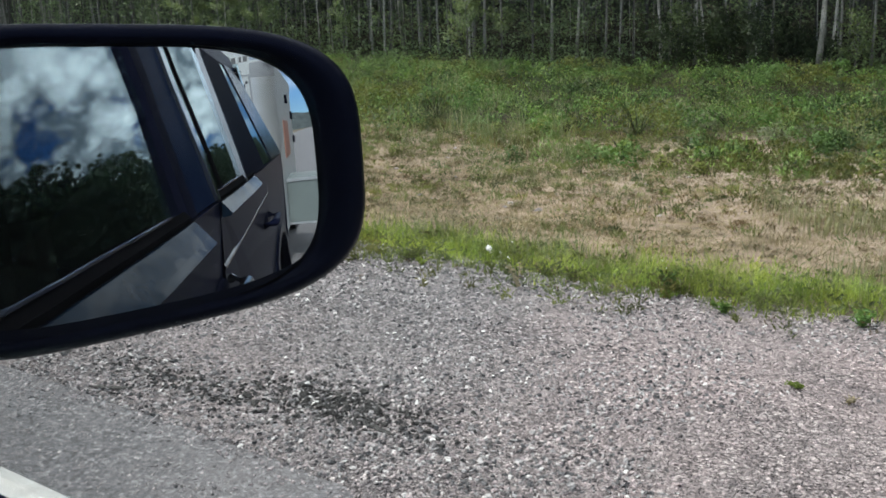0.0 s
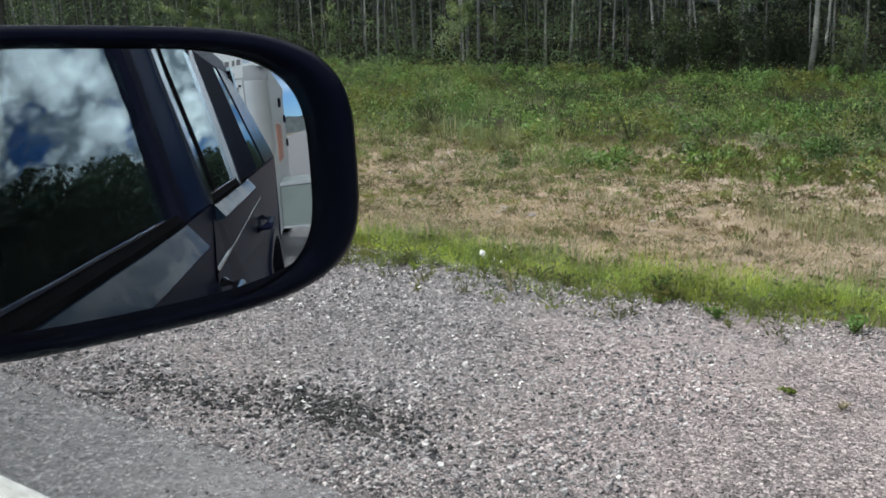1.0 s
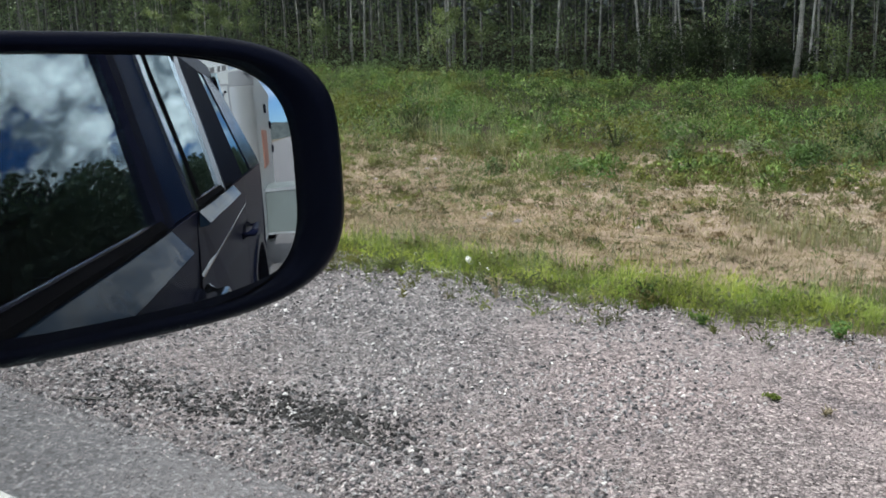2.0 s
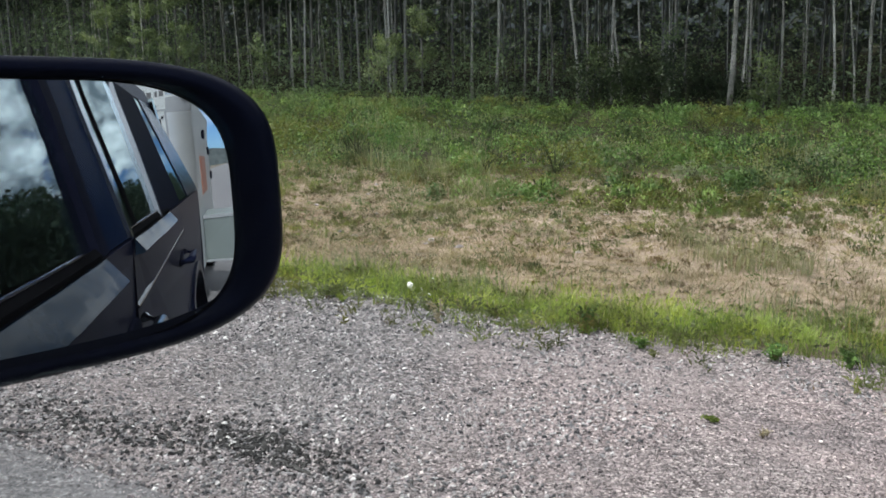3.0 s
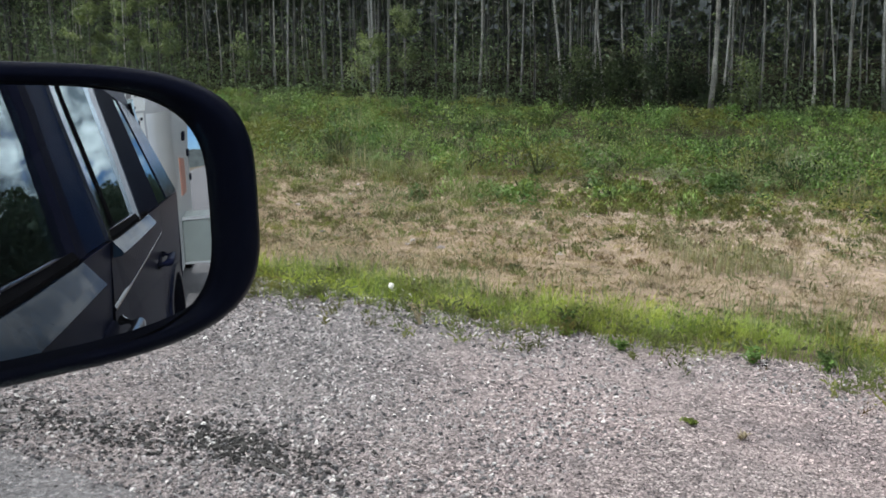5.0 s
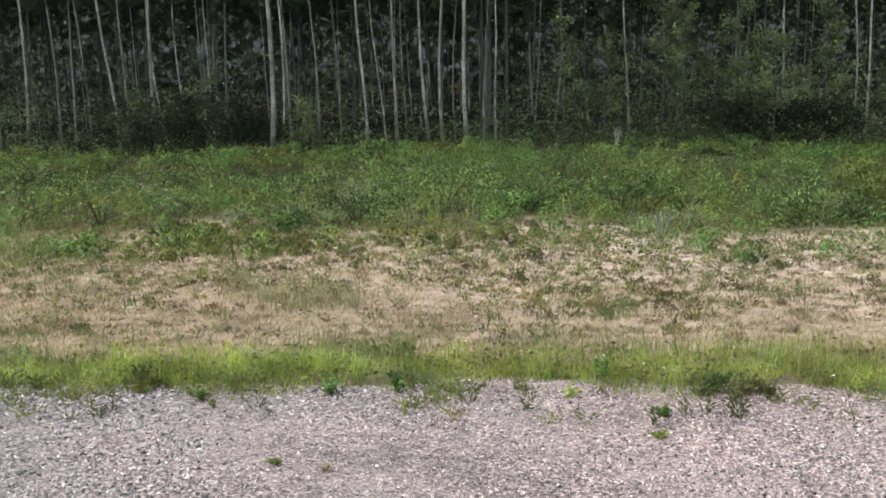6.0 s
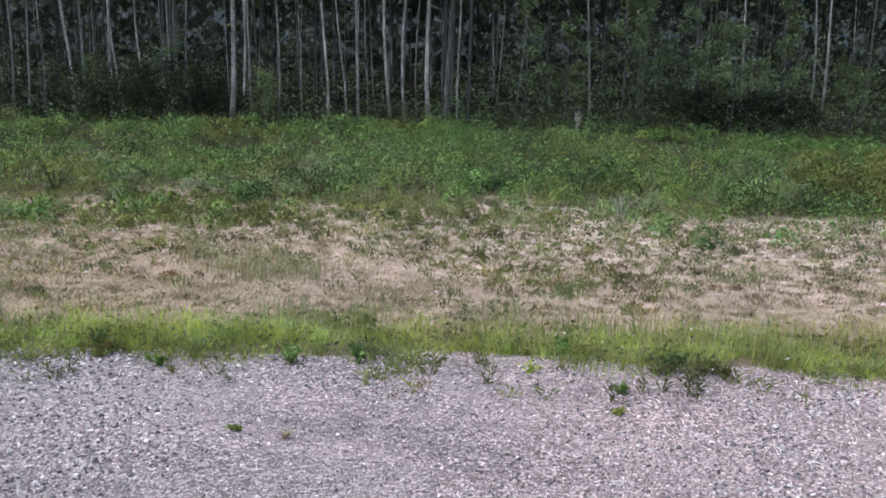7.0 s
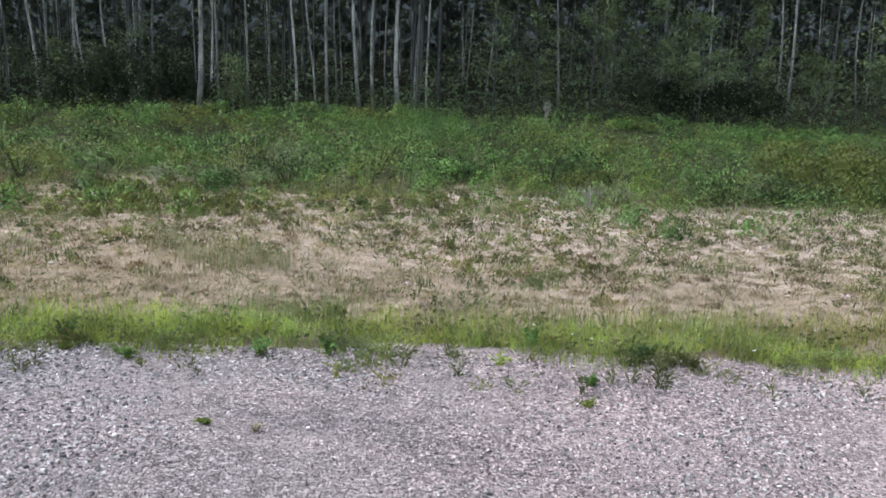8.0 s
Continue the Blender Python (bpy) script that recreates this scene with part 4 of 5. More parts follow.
for i in range(64):
    by = RNG.uniform(18.6, 21.4)
    bx = RNG.uniform(-1.2, 0.55) * by
    k = int(RNG.integers(0, 3))
    bush(bx, by, RNG.uniform(0.18, 0.42), RNG.uniform(0.30, 0.6), 300, 0.055, (SHRUB, WEEDS_BY_KIND[1], YELLOW)[k],
         ("bright green", "fresh green", "yellow-green")[k] + " leafy shrub at the foot of the wood")
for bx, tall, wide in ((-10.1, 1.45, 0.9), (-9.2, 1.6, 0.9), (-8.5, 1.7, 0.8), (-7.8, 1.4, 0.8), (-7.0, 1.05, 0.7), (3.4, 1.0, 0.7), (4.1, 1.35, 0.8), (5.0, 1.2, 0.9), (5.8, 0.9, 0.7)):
    bush(bx, 22.7 + 0.2 * math.sin(bx * 5), tall, wide, 2000, 0.066, SHADE_LEAF, "bush at the edge of the wood, shade coloured into its leaves")
for bx, by in ((-3.25, 9.6), (-2.75, 9.75), (-2.3, 9.65), (0.85, 9.3), (1.05, 9.1)):
    bush(bx, by, 0.24, 0.32, 600, 0.034, PALE, "pale grey-green feathery weed at the meadow's edge", "weed", 0.25)
for bx, by in ((-2.73, 9.2), (-4.1, 8.0), (-3.4, 8.3), (-6.9, 13.6), (-5.6, 9.6)):
    bush(bx, by, 0.24, 0.26, 420, 0.040, SHRUB, "dark green leafy weed at the meadow's edge", "weed")


def grass_clump(x, y, tall, wide, count, mat, label):
    root = tagged(new("grass_clump"), label, "grass", "tall grass clumps")
    z = float(rise(np.array(x), np.array(y)))
    bx, by = RNG.normal(0, wide, count), RNG.normal(0, wide, count)
    v, f = blades(np.stack([bx, by, 0 * bx - 0.005], -1), tall * RNG.uniform(0.5, 1.1, count), RNG.uniform(0.004, 0.009, count), RNG.uniform(0.02, 0.22, count))
    ob = tagged(new("blades", mesh_of("blades", v, f, mat)), kind="stuff"); ob.parent = root
    k = np.arange(0, count, 3)
    tips = v.reshape(-1, 5, 3)[k, 4]
    lv, lf = facing_leaves(tips, RNG.normal(0, 1, (len(k), 3)), RNG.uniform(0.03, 0.06, len(k)), 0.3)
    ob = tagged(new("seed_heads", mesh_of("seed_heads", lv, lf, SEED)), kind="stuff"); ob.parent = root
    root.location = (x, y, z)
    return root


for gx, gy, tall in ((-2.03, 13.0, 0.52), (-1.70, 13.1, 0.50), (-2.2, 13.4, 0.5), (-2.7, 12.4, 0.46), (-2.8, 10.7, 0.42), (0.95, 14.8, 0.5), (-8.5, 11.6, 0.6), (-8.1, 11.9, 0.55), (-8.9, 11.8, 0.55), (-2.58, 9.6, 0.40), (-4.74, 12.5, 0.5), (-4.5, 12.9, 0.45)):
    grass_clump(gx, gy, tall, 0.10, 44, SEED, "clump of tall pale seed-head grass in the meadow")
for gx, gy in ((-1.56, 5.6), (-1.35, 5.75), (-1.8, 5.9), (-1.62, 6.1), (-2.1, 6.2)):
    grass_clump(gx, gy, 0.14, 0.09, 90, SEED, "clump of dry straw-yellow grass on the sand")


def dead_stalk(x, y, tall, label):
    bm = bmesh.new()
    for i in range(6):
        a, k = RNG.uniform(0, 6.283), RNG.uniform(0.65, 1.0)
        c, d = math.cos(a), math.sin(a)
        fork = Vector((0.05 * c, 0.05 * d, tall * 0.55 * k))
        tube(bm, [(0.012 * c, 0.012 * d, -0.02), (0.018 * c + RNG.normal(0, 0.008), 0.03 * d, tall * 0.3 * k), fork, (0.10 * c - 0.03, 0.09 * d, tall * k)], [tall * 0.022, tall * 0.017, tall * 0.012, 0.002], 5)
        for j in range(3):
            b = a + RNG.normal(0, 1.0)
            tube(bm, [fork, fork + Vector((0.03 * math.cos(b), 0.03 * math.sin(b), 0.05)), fork + Vector((0.08 * math.cos(b), 0.08 * math.sin(b), tall * RNG.uniform(0.15, 0.35)))], [tall * 0.010, tall * 0.007, 0.0015], 4)
    ob = part("dead_stalk", bm, DEADWOOD, None)
    ob.location = (x, y, float(rise(np.array(x), np.array(y))))
    return tagged(ob, label, "dead plant")


dead_stalk(0.77, 8.55, 0.29, "grey dead weed stalk at the meadow's edge")
dead_stalk(0.90, 20.9, 0.62, "pale dead stump sticking out at the wood's edge")

# tiny white flower heads along the verge
n = 16
x = RNG.uniform(-3.6, 2.2, n); y = 4.05 + 0.5 * RNG.uniform(0, 1, n) + skew(x)
at = on_ground(x, y); at[:, 2] += RNG.uniform(0.02, 0.07, n)
v, f = facing_leaves(np.repeat(at, 5, 0) + RNG.normal(0, 0.004, (n * 5, 3)), np.tile([[0, -0.5, 0.8]], (n * 5, 1)), RNG.uniform(0.005, 0.009, n * 5), 0.9)
tagged(new("white_flowers", mesh_of("white_flowers", v, f, PETAL)), "tiny white flower heads among the verge grass", "flowers", kind="stuff")

# pale stones in the thin grass
n = 200
x, y = RNG.uniform(-1.2, 0.55, n), RNG.uniform(5.2, 9.2, n)
x = x * y
ico = bmesh.new(); bmesh.ops.create_icosphere(ico, subdivisions=1, radius=1)
iv = np.array([q.co[:] for q in ico.verts]); fi = np.array([[q.index for q in g.verts] for g in ico.faces]); ico.free()
v = iv[None] * RNG.uniform(0.6, 1.2, (n, len(iv), 1)) * [1.2, 1.0, 0.6] * (0.010 + 0.024 * RNG.power(0.25, n))[:, None, None] + on_ground(x, y)[:, None]
f = (np.arange(n) * len(iv))[:, None, None] + fi[None]
tagged(new("verge_stones", mesh_of("verge_stones", v.reshape(-1, 3), f.reshape(-1, 3), STONE)), "pale stones half buried in the sandy verge", "stones", kind="stuff")


def weed_plant(x, y, tall, wide, count, mat, label, stems=7, blossom=0):
    """A single weed: thin stems with leaves set along them, some with white blossoms."""
    z = float(on_ground(np.array([x]), np.array([y]))[0, 2])
    root = tagged(new("weed_plant"), label, "weed", "weeds in the gravel")
    root.location = (x, y, z - 0.004)
    bm = bmesh.new()
    tips = []
    for i in range(stems):
        a, r = RNG.uniform(0, 6.283), wide * RNG.uniform(0.25, 1.0)
        t = Vector((math.cos(a) * r, math.sin(a) * r, tall * RNG.uniform(0.6, 1.05)))
        tips.append(t)
        tube(bm, [(0, 0, 0), t * 0.5 + Vector((0, 0, tall * 0.12)), t], [0.0028, 0.002, 0.0012], 4)
    part("stems", bm, STALK if mat is STRAW else mat, root)
    k = RNG.uniform(0.12, 1.0, count)
    tip = np.array([tips[i % stems][:] for i in range(count)])
    at = tip * k[:, None] + np.stack([0 * k, 0 * k, tall * 0.24 * 2 * k * (1 - k)], -1) + RNG.normal(0, wide * 0.12, (count, 3)) * [1, 1, 0.5]
    at[:, 2] = np.maximum(at[:, 2], 0.008)
    v, f = leaves(at, RNG.uniform(0.012, 0.03, count), 0.5)
    lv = new("leaves", mesh_of("leaves", v, f, mat)); lv.parent = root
    for i in range(blossom):
        b = bmesh.new()
        bmesh.ops.create_icosphere(b, subdivisions=1, radius=0.010, matrix=Matrix.Translation(tips[i % stems] + Vector((0, 0, 0.006 * (i % 3)))) @ Matrix.Diagonal((1.0, 1.0, 1.3, 1)))
        part("blossom", b, PETAL, root, "white blossom", True)
    return root


n = 420
x = RNG.uniform(-4.5, 2.4, n); y = 4.02 - 0.42 * RNG.uniform(0, 1, n) ** 2 + skew(x)
keep = RNG.uniform(-0.2, 1, n) < 0.55 + 0.8 * value_noise(x, y, 0.35, 35)
x, y = x[keep], y[keep]
sprigs("margin_weeds", x, y, 26, 0.085, 0.034, 0.034, OLIVE, "small green weeds creeping into the gravel")
x = RNG.uniform(-4.5, 2.4, 60); y = 3.95 - 0.5 * RNG.uniform(0, 1, 60) ** 2 + skew(x)
sprigs("margin_dry_weeds", x, y, 12, 0.06, 0.02, 0.02, RUST, "small dry brown weeds in the gravel margin")
WEEDS = [(-0.97, 3.95, 0.10, 0.08, 60, 0), (-1.50, 3.85, 0.07, 0.07, 46, 0), (-1.78, 3.92, 0.05, 0.09, 44, 1), (-0.69, 3.98, 0.11, 0.05, 34, 0), (-0.98, 3.19, 0.028, 0.05, 40, 1),
         (-0.80, 3.15, 0.03, 0.03, 12, 2), (0.38, 3.76, 0.055, 0.06, 34, 0), (0.34, 3.53, 0.04, 0.06, 30, 1), (0.16, 4.17, 0.16, 0.07, 60, 0), (0.61, 4.08, 0.12, 0.09, 70, 0),
         (0.02, 3.95, 0.06, 0.08, 40, 1), (-2.43, 3.72, 0.11, 0.06, 30, 2), (-3.05, 3.80, 0.06, 0.10, 50, 1), (-1.84, 4.05, 0.15, 0.06, 46, 0), (1.45, 4.20, 0.10, 0.08, 50, 0)]
for wx, wy, tall, wide, count, kind in WEEDS:
    weed_plant(wx, wy, tall * (0.75, 0.9, 1.2)[kind], wide * (0.9, 0.8, 1.0)[kind], int(count * (2.6, 0.8, 1.2)[kind]), (WEEDS_BY_KIND[1], VERGE, STRAW)[kind],
               ("small dark green weed growing out of the gravel", "low bright green weed patch on the gravel", "dry brownish weed standing in the gravel")[kind])
weed_plant(-2.76, 3.97, 0.085, 0.014, 30, VERGE, "small weed with white blossom in the verge grass", 6, 6)


# ---- the wood ----
def crown_cards(count, base, top, wide, size, mat_flat=0.8):
    k = RNG.uniform(0, 1, count)
    r = wide * (0.35 + 0.65 * np.sin(np.pi * (0.15 + 0.8 * k))) * np.sqrt(RNG.uniform(0.05, 1, count))
    a = RNG.uniform(0, 6.283, count)
    return leaves(np.stack([np.cos(a) * r, np.sin(a) * r, base + (top - base) * k], -1), size * RNG.uniform(0.6, 1.4, count), mat_flat, 0.8)


def aspen(x, y, diameter, tall, lean_x, bow):
    z = float(rise(np.array(x), np.array(y))) - 0.05
    root = tagged(new("aspen_tree"), "slender pale-barked aspen standing at the edge of the wood", "tree", "aspens of the wood")
    root.location = (x, y, z)
    bm = bmesh.new()
    pts, rad = [], []
    for i in range(11):
        k = i / 10
        pts.append((lean_x * tall * k + bow * math.sin(k * 9 + x), bow * math.cos(k * 7 + y), tall * k * (0.6 + 0.4 * k)))
        rad.append(diameter / 2 * (1.25 - 0.25 * min(1, k * 8) - 0.8 * k) if i else diameter / 2 * 1.35)
    tube(bm, pts, rad, 9)
    for i in range(9):
        k = RNG.uniform(0.45, 0.95)
        p = Vector((lean_x * tall * k, 0, tall * k * (0.6 + 0.4 * k)))
        a = RNG.uniform(0, 6.283)
        tube(bm, [p, p + Vector((math.cos(a) * 0.7, math.sin(a) * 0.7, 0.5)), p + Vector((math.cos(a) * 1.3, math.sin(a) * 1.3, 1.2))], [diameter * 0.16, diameter * 0.1, 0.008], 5)
    part("trunk", bm, BARK, root, "", True)
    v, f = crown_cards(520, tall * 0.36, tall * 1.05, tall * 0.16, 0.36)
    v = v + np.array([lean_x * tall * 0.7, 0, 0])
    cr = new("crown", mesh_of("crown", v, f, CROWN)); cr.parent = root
    return root


# stems in front: bearing (x over y) and thickness in centimetres
STEMS = [(-1.025, 10), (-0.985, 11), (-0.965, 9), (-0.94, 8), (-0.869, 10), (-0.836, 12), (-0.816, 8), (-0.60, 13), (-0.568, 15), (-0.532, 12), (-0.499, 11), (-0.472, 15), (-0.46, 11),
         (-0.43, 16), (-0.421, 11), (-0.345, 9), (-0.301, 20), (-0.291, 11), (-0.283, 11), (-0.256, 11), (-0.209, 12), (-0.191, 8), (-0.176, 13), (-0.167, 8), (-0.144, 14), (-0.128, 12), (-0.10, 18),
         (-0.085, 8), (-0.072, 9), (-0.036, 7), (-0.018, 8), (0.052, 10), (0.163, 7), (0.261, 9), (0.274, 11), (0.311, 7), (0.341, 8), (-0.395, 9), (-0.232, 8), (-0.115, 7), (0.41, 10), (0.47, 12)]
for i, (s, d) in enumerate(STEMS):
    far = 21.8 + (20 - min(d, 20)) * 0.30 + RNG.uniform(-0.4, 1.6)
    aspen(s * far, far, d / 100 * far / 40, RNG.uniform(12, 16), RNG.normal(0, 0.018), RNG.uniform(0.03, 0.13))

# the stand behind
pieces_t, pieces_c = [], []
ring = np.stack([np.cos(np.arange(6) * np.pi / 3), np.sin(np.arange(6) * np.pi / 3)], -1)
for i in range(820):
    ty = 24.4 + 34 * RNG.uniform(0, 1) ** 1.2
    s = RNG.uniform(-1.9, 1.2)
    ty += 7.0 * (-0.06 < s < 0.6)                # a belt of young growth stands in front there
    tx = s * ty
    tall, dia = RNG.uniform(11, 16), (0.030 + 0.09 * RNG.uniform(0, 1) ** 2.6) * (0.7 if -0.06 < s < 0.6 else 1.0)
    lean = RNG.normal(0, 0.02, 2)
    z0 = float(rise(np.array(tx), np.array(ty)))
    v = np.concatenate([np.concatenate([ring * dia / 2 * (1.1 - 0.8 * k) + [tx, ty] + lean * tall * k + 0.05 * math.sin(5 * k + i), np.full((6, 1), z0 + tall * k)], 1) for k in (0, 0.12, 0.3, 0.6, 1.0)])
    f = np.concatenate([np.stack([np.arange(6) + 6 * r, (np.arange(6) + 1) % 6 + 6 * r, (np.arange(6) + 1) % 6 + 6 * r + 6, np.arange(6) + 6 * r + 6], -1) for r in range(4)])
    pieces_t.append((v, f))
    cv, cf = crown_cards(105, tall * 0.28, tall * 1.05, tall * 0.17, 0.58)
    pieces_c.append((cv + [tx, ty, z0], cf))
v, f = stack(pieces_t)
wood = tagged(new("forest"), "dense stand of aspens behind the first stems, coloured as in shade", "forest", kind="stuff")
t = new("trunks", mesh_of("trunks", v, f, SHADED_BARK, True)); t.parent = wood
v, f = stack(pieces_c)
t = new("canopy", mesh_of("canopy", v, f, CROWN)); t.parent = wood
def bunched(at, cell):
    """Draws leaves together into loose bunches; gives their places and the way each bunch bulges there."""
    shift = np.stack([value_noise(at[:, 0], at[:, 1], 2 * cell, 95 + k) for k in range(3)], -1) * cell * 0.6
    heart = (np.floor((at + shift) / cell) + 0.5) * cell - shift
    off = (at - heart) * 0.8
    return heart + off, off / cell * 1.6 + [0, 0, 0.35]


# understorey leaves, thicker where saplings crowd
n = 130000
y = RNG.uniform(22.8, 52, n)
s = RNG.uniform(-1.7, 1.0, n)
x = s * y
z = RNG.power(0.8, n) * np.interp(y, [22.8, 30, 52], [2.2, 5.0, 9.0])
dense = value_noise(x, y, 3.0, 81) + np.interp(s, [-1.3, -1.08, -0.98, -0.1, -0.02, 0.35, 0.6], [0.9, 0.9, -0.40, -0.56, -0.25, -0.15, 0.1]) + np.interp(z, [0, 0.9, 1.8, 3], [1.2, 0.6, 0.1, -0.1]) + np.interp(y, [23, 30], [-0.25, 0.15])
keep = dense > 0.05
at, out = bunched(np.stack([x, y, rise(x, y) + z], -1)[keep], 1.1)
v, f = leaves(at, RNG.uniform(0.06, 0.15, keep.sum()), 0.6, 0.7)
t = new("understorey", mesh_of("understorey", v, f, WOODLEAF, True, plant_normals(out))); t.parent = wood
# leafy edge of the wood
n = 90000
y = RNG.uniform(21.6, 24.6, n); s = RNG.uniform(-1.35, 0.62, n); x = s * y
z = 3.4 * RNG.uniform(0, 1, n) ** 1.5
dense = value_noise(x, y, 1.4, 85) + 0.6 * value_noise(x, z * 2, 0.8, 86) + np.interp(z, [0, 0.7, 1.6, 3.4], [0.75, 0.3, -0.15, -0.65]) + np.interp(s, [-1.3, -1.06, -0.98, -0.48, -0.46, -0.31, -0.28, -0.06, 0.0, 0.25, 0.6], [0.6, 0.6, -0.1, -0.12, -0.6, -0.6, -0.12, -0.15, -0.3, -0.3, -0.1])
keep = dense > 0.1
at, out = bunched(np.stack([x, y, rise(x, y) + z], -1)[keep], 0.6)
v, f = leaves(at, RNG.uniform(0.03, 0.068, keep.sum()), 0.6, 0.7)
t = new("edge_leaves", mesh_of("edge_leaves", v, f, EDGELEAF, True, plant_normals(out))); t.parent = wood
# the deep wood, its shade put into the leaf colour; no sky shows between the stems
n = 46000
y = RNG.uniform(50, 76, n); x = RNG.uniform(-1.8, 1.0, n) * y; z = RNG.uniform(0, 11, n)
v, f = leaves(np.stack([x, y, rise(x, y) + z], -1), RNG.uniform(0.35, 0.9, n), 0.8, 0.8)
t = new("deep_wood", mesh_of("deep_wood", v, f, DEEP_SHADE)); t.parent = wood


# the same wood further back along the road
n = 64000
x = 32 + 220 * RNG.uniform(0, 1, n) ** 1.6
y = RNG.uniform(22.5, 34, n) + 1.5 * value_noise(x, x * 0, 9, 83)
z = RNG.uniform(0, 1, n) * (14.5 + 2.2 * value_noise(x, y, 4, 84))
keep = (y > 24.5) | (z > 1.0)
v, f = leaves(np.stack([x, y, -0.6 + z], -1)[keep], RNG.uniform(0.50, 1.05, keep.sum()), 0.8, 0.8)
t = new("wood_edge", mesh_of("wood_edge", v, f, CROWN)); t.parent = wood


def sapling(s, far, tall, wide, count, mat=SAPLEAF, label="young leafy aspen sapling in front of the dark wood"):
    x, y = s * far, far
    root = tagged(new("sapling"), label, "tree", "saplings at the edge of the wood")
    root.location = (x, y, float(rise(np.array(x), np.array(y))) - 0.03)
    bm = bmesh.new()
    tube(bm, [(0, 0, 0), (0.05, 0, tall * 0.5), (-0.03, 0.03, tall)], [0.024, 0.017, 0.005], 6)
    tips = []
    for i in range(20):
        k, a = RNG.uniform(0.25, 0.98), RNG.uniform(0, 6.283)
        p = Vector((0.02, 0, tall * k)); q = p + Vector((math.cos(a), math.sin(a), 0.55)) * wide * RNG.uniform(0.5, 1.1) * (1.15 - 0.7 * k)
        tips.append((p, q))
        tube(bm, [p, (p + q) / 2 + Vector((0, 0, 0.03)), q], [0.007, 0.005, 0.002], 4)
    part("trunk", bm, SHADED_BARK, root, "", True)
    pick = RNG.integers(0, 20, count); k = RNG.uniform(0.35, 1.1, count)[:, None]
    P, Q = np.array([t[0][:] for t in tips])[pick], np.array([t[1][:] for t in tips])[pick]
    at = P + (Q - P) * k + RNG.normal(0, 0.075, (count, 3))
    v, f = leaves(at, RNG.uniform(0.038, 0.068, count), 0.6, 0.75)
    cr = new("crown", mesh_of("crown", v, f, mat, True, plant_normals((at - P) / wide + [0, 0, 0.3], 4, 0.35))); cr.parent = root
    return root


SAPLINGS = [(-1.22, 22.4, 3.6, 0.9, 700), (-1.14, 21.9, 3.2, 0.8, 620), (-1.08, 22.8, 4.0, 0.9, 700), (-0.72, 22.0, 1.7, 0.7, 380), (-0.67, 22.6, 2.6, 0.6, 320), (-0.37, 22.9, 2.0, 0.8, 150), (-0.27, 22.2, 1.3, 0.4, 160),
            (-0.01, 22.4, 3.1, 0.55, 260), (0.03, 22.6, 2.4, 0.6, 260), (0.085, 22.8, 3.6, 0.9, 520), (0.105, 23.2, 3.2, 0.8, 420), (0.155, 22.6, 3.4, 0.8, 560), (0.19, 22.2, 2.2, 0.8, 480),
            (0.235, 22.7, 3.0, 0.8, 460), (0.30, 22.6, 1.6, 0.7, 320), (0.37, 22.4, 2.6, 0.8, 440), (0.45, 22.6, 3.0, 0.9, 500), (-0.92, 22.9, 1.6, 0.5, 200), (-0.45, 23.2, 1.5, 0.5, 200)]
for s, far, tall, wide, count in SAPLINGS:
    sapling(s, far, tall, wide, int(count * 5.6))

# a wooded ridge down the highway, and an added dark sheet that closes the wood
def ridge(along, label):
    bm = bmesh.new()
    prev = None
    for i, p in enumerate(np.linspace(-520, 520, 170)):
        top = 9 + 3.0 * float(value_noise(np.array(p), np.array(0.0), 60, 91)) + 1.6 * float(value_noise(np.array(p), np.array(3.0), 9, 92))
        cur = [bm.verts.new(along(p, q, h)) for q, h in ((0, -2), (4, top), (40, top * 0.9), (50, -2))]
        if prev:
            for a in range(3):
                bm.faces.new((prev[a], prev[a + 1], cur[a + 1], cur[a]))
        prev = cur
    tagged(part("backdrop", bm, FAR_WOOD, None), label, "ridge", kind="structure")


ridge(lambda p, q, h: (430 + q, p, h), "dark wooded ridge far down the highway")
# added sheet, dark in colour where only shade shows between the stems
ridge(lambda p, q, h: (p, 86 + q, h + 2), "added dark sheet standing in for the wood's shaded depth")

# ---- the car: a dark blue estate, its side at y = 0.17, facing -x ----
SIDE, BELT, TUMBLE = 0.17, 1.155, 0.30
MID = SIDE - 0.93


def side_y(z):
    """Outer skin of the car's right side at height z."""
    return SIDE - TUMBLE * max(0.0, z - BELT) - 0.10 * max(0.0, 0.62 - z) - 0.02 * max(0.0, (0.98 - z)) * 0


car = tagged(new("car"), "dark blue estate car with bright window trim, standing on the road", "car")
car.location = (0.6, MID, 0)


def cpart(name, bm, mat, parent=None, label="", smooth=False):
    """A part of the car, given in world metres."""
    ob = part(name, bm, mat, parent or car, label, smooth)
    if parent is None:
        ob.matrix_parent_inverse = Matrix.Translation(car.location).inverted()
    return ob


def skin(bm, outline, thick, out=0.0):
    """A panel that follows the car's side, from an outline of (x, z)."""
    return prism(bm, outline, lambda x, z: side_y(z) + out - thick, lambda x, z: side_y(z) + out)


def arch(cx, cz, r, a0, a1, n=14):
    return [(cx + r * math.cos(radians(a0 + (a1 - a0) * i / n)), cz + r * math.sin(radians(a0 + (a1 - a0) * i / n))) for i in range(n + 1)]


WHEEL_X, WHEEL_Z, ARCH_R = 1.86, 0.36, 0.46
FRONT_X = -1.20
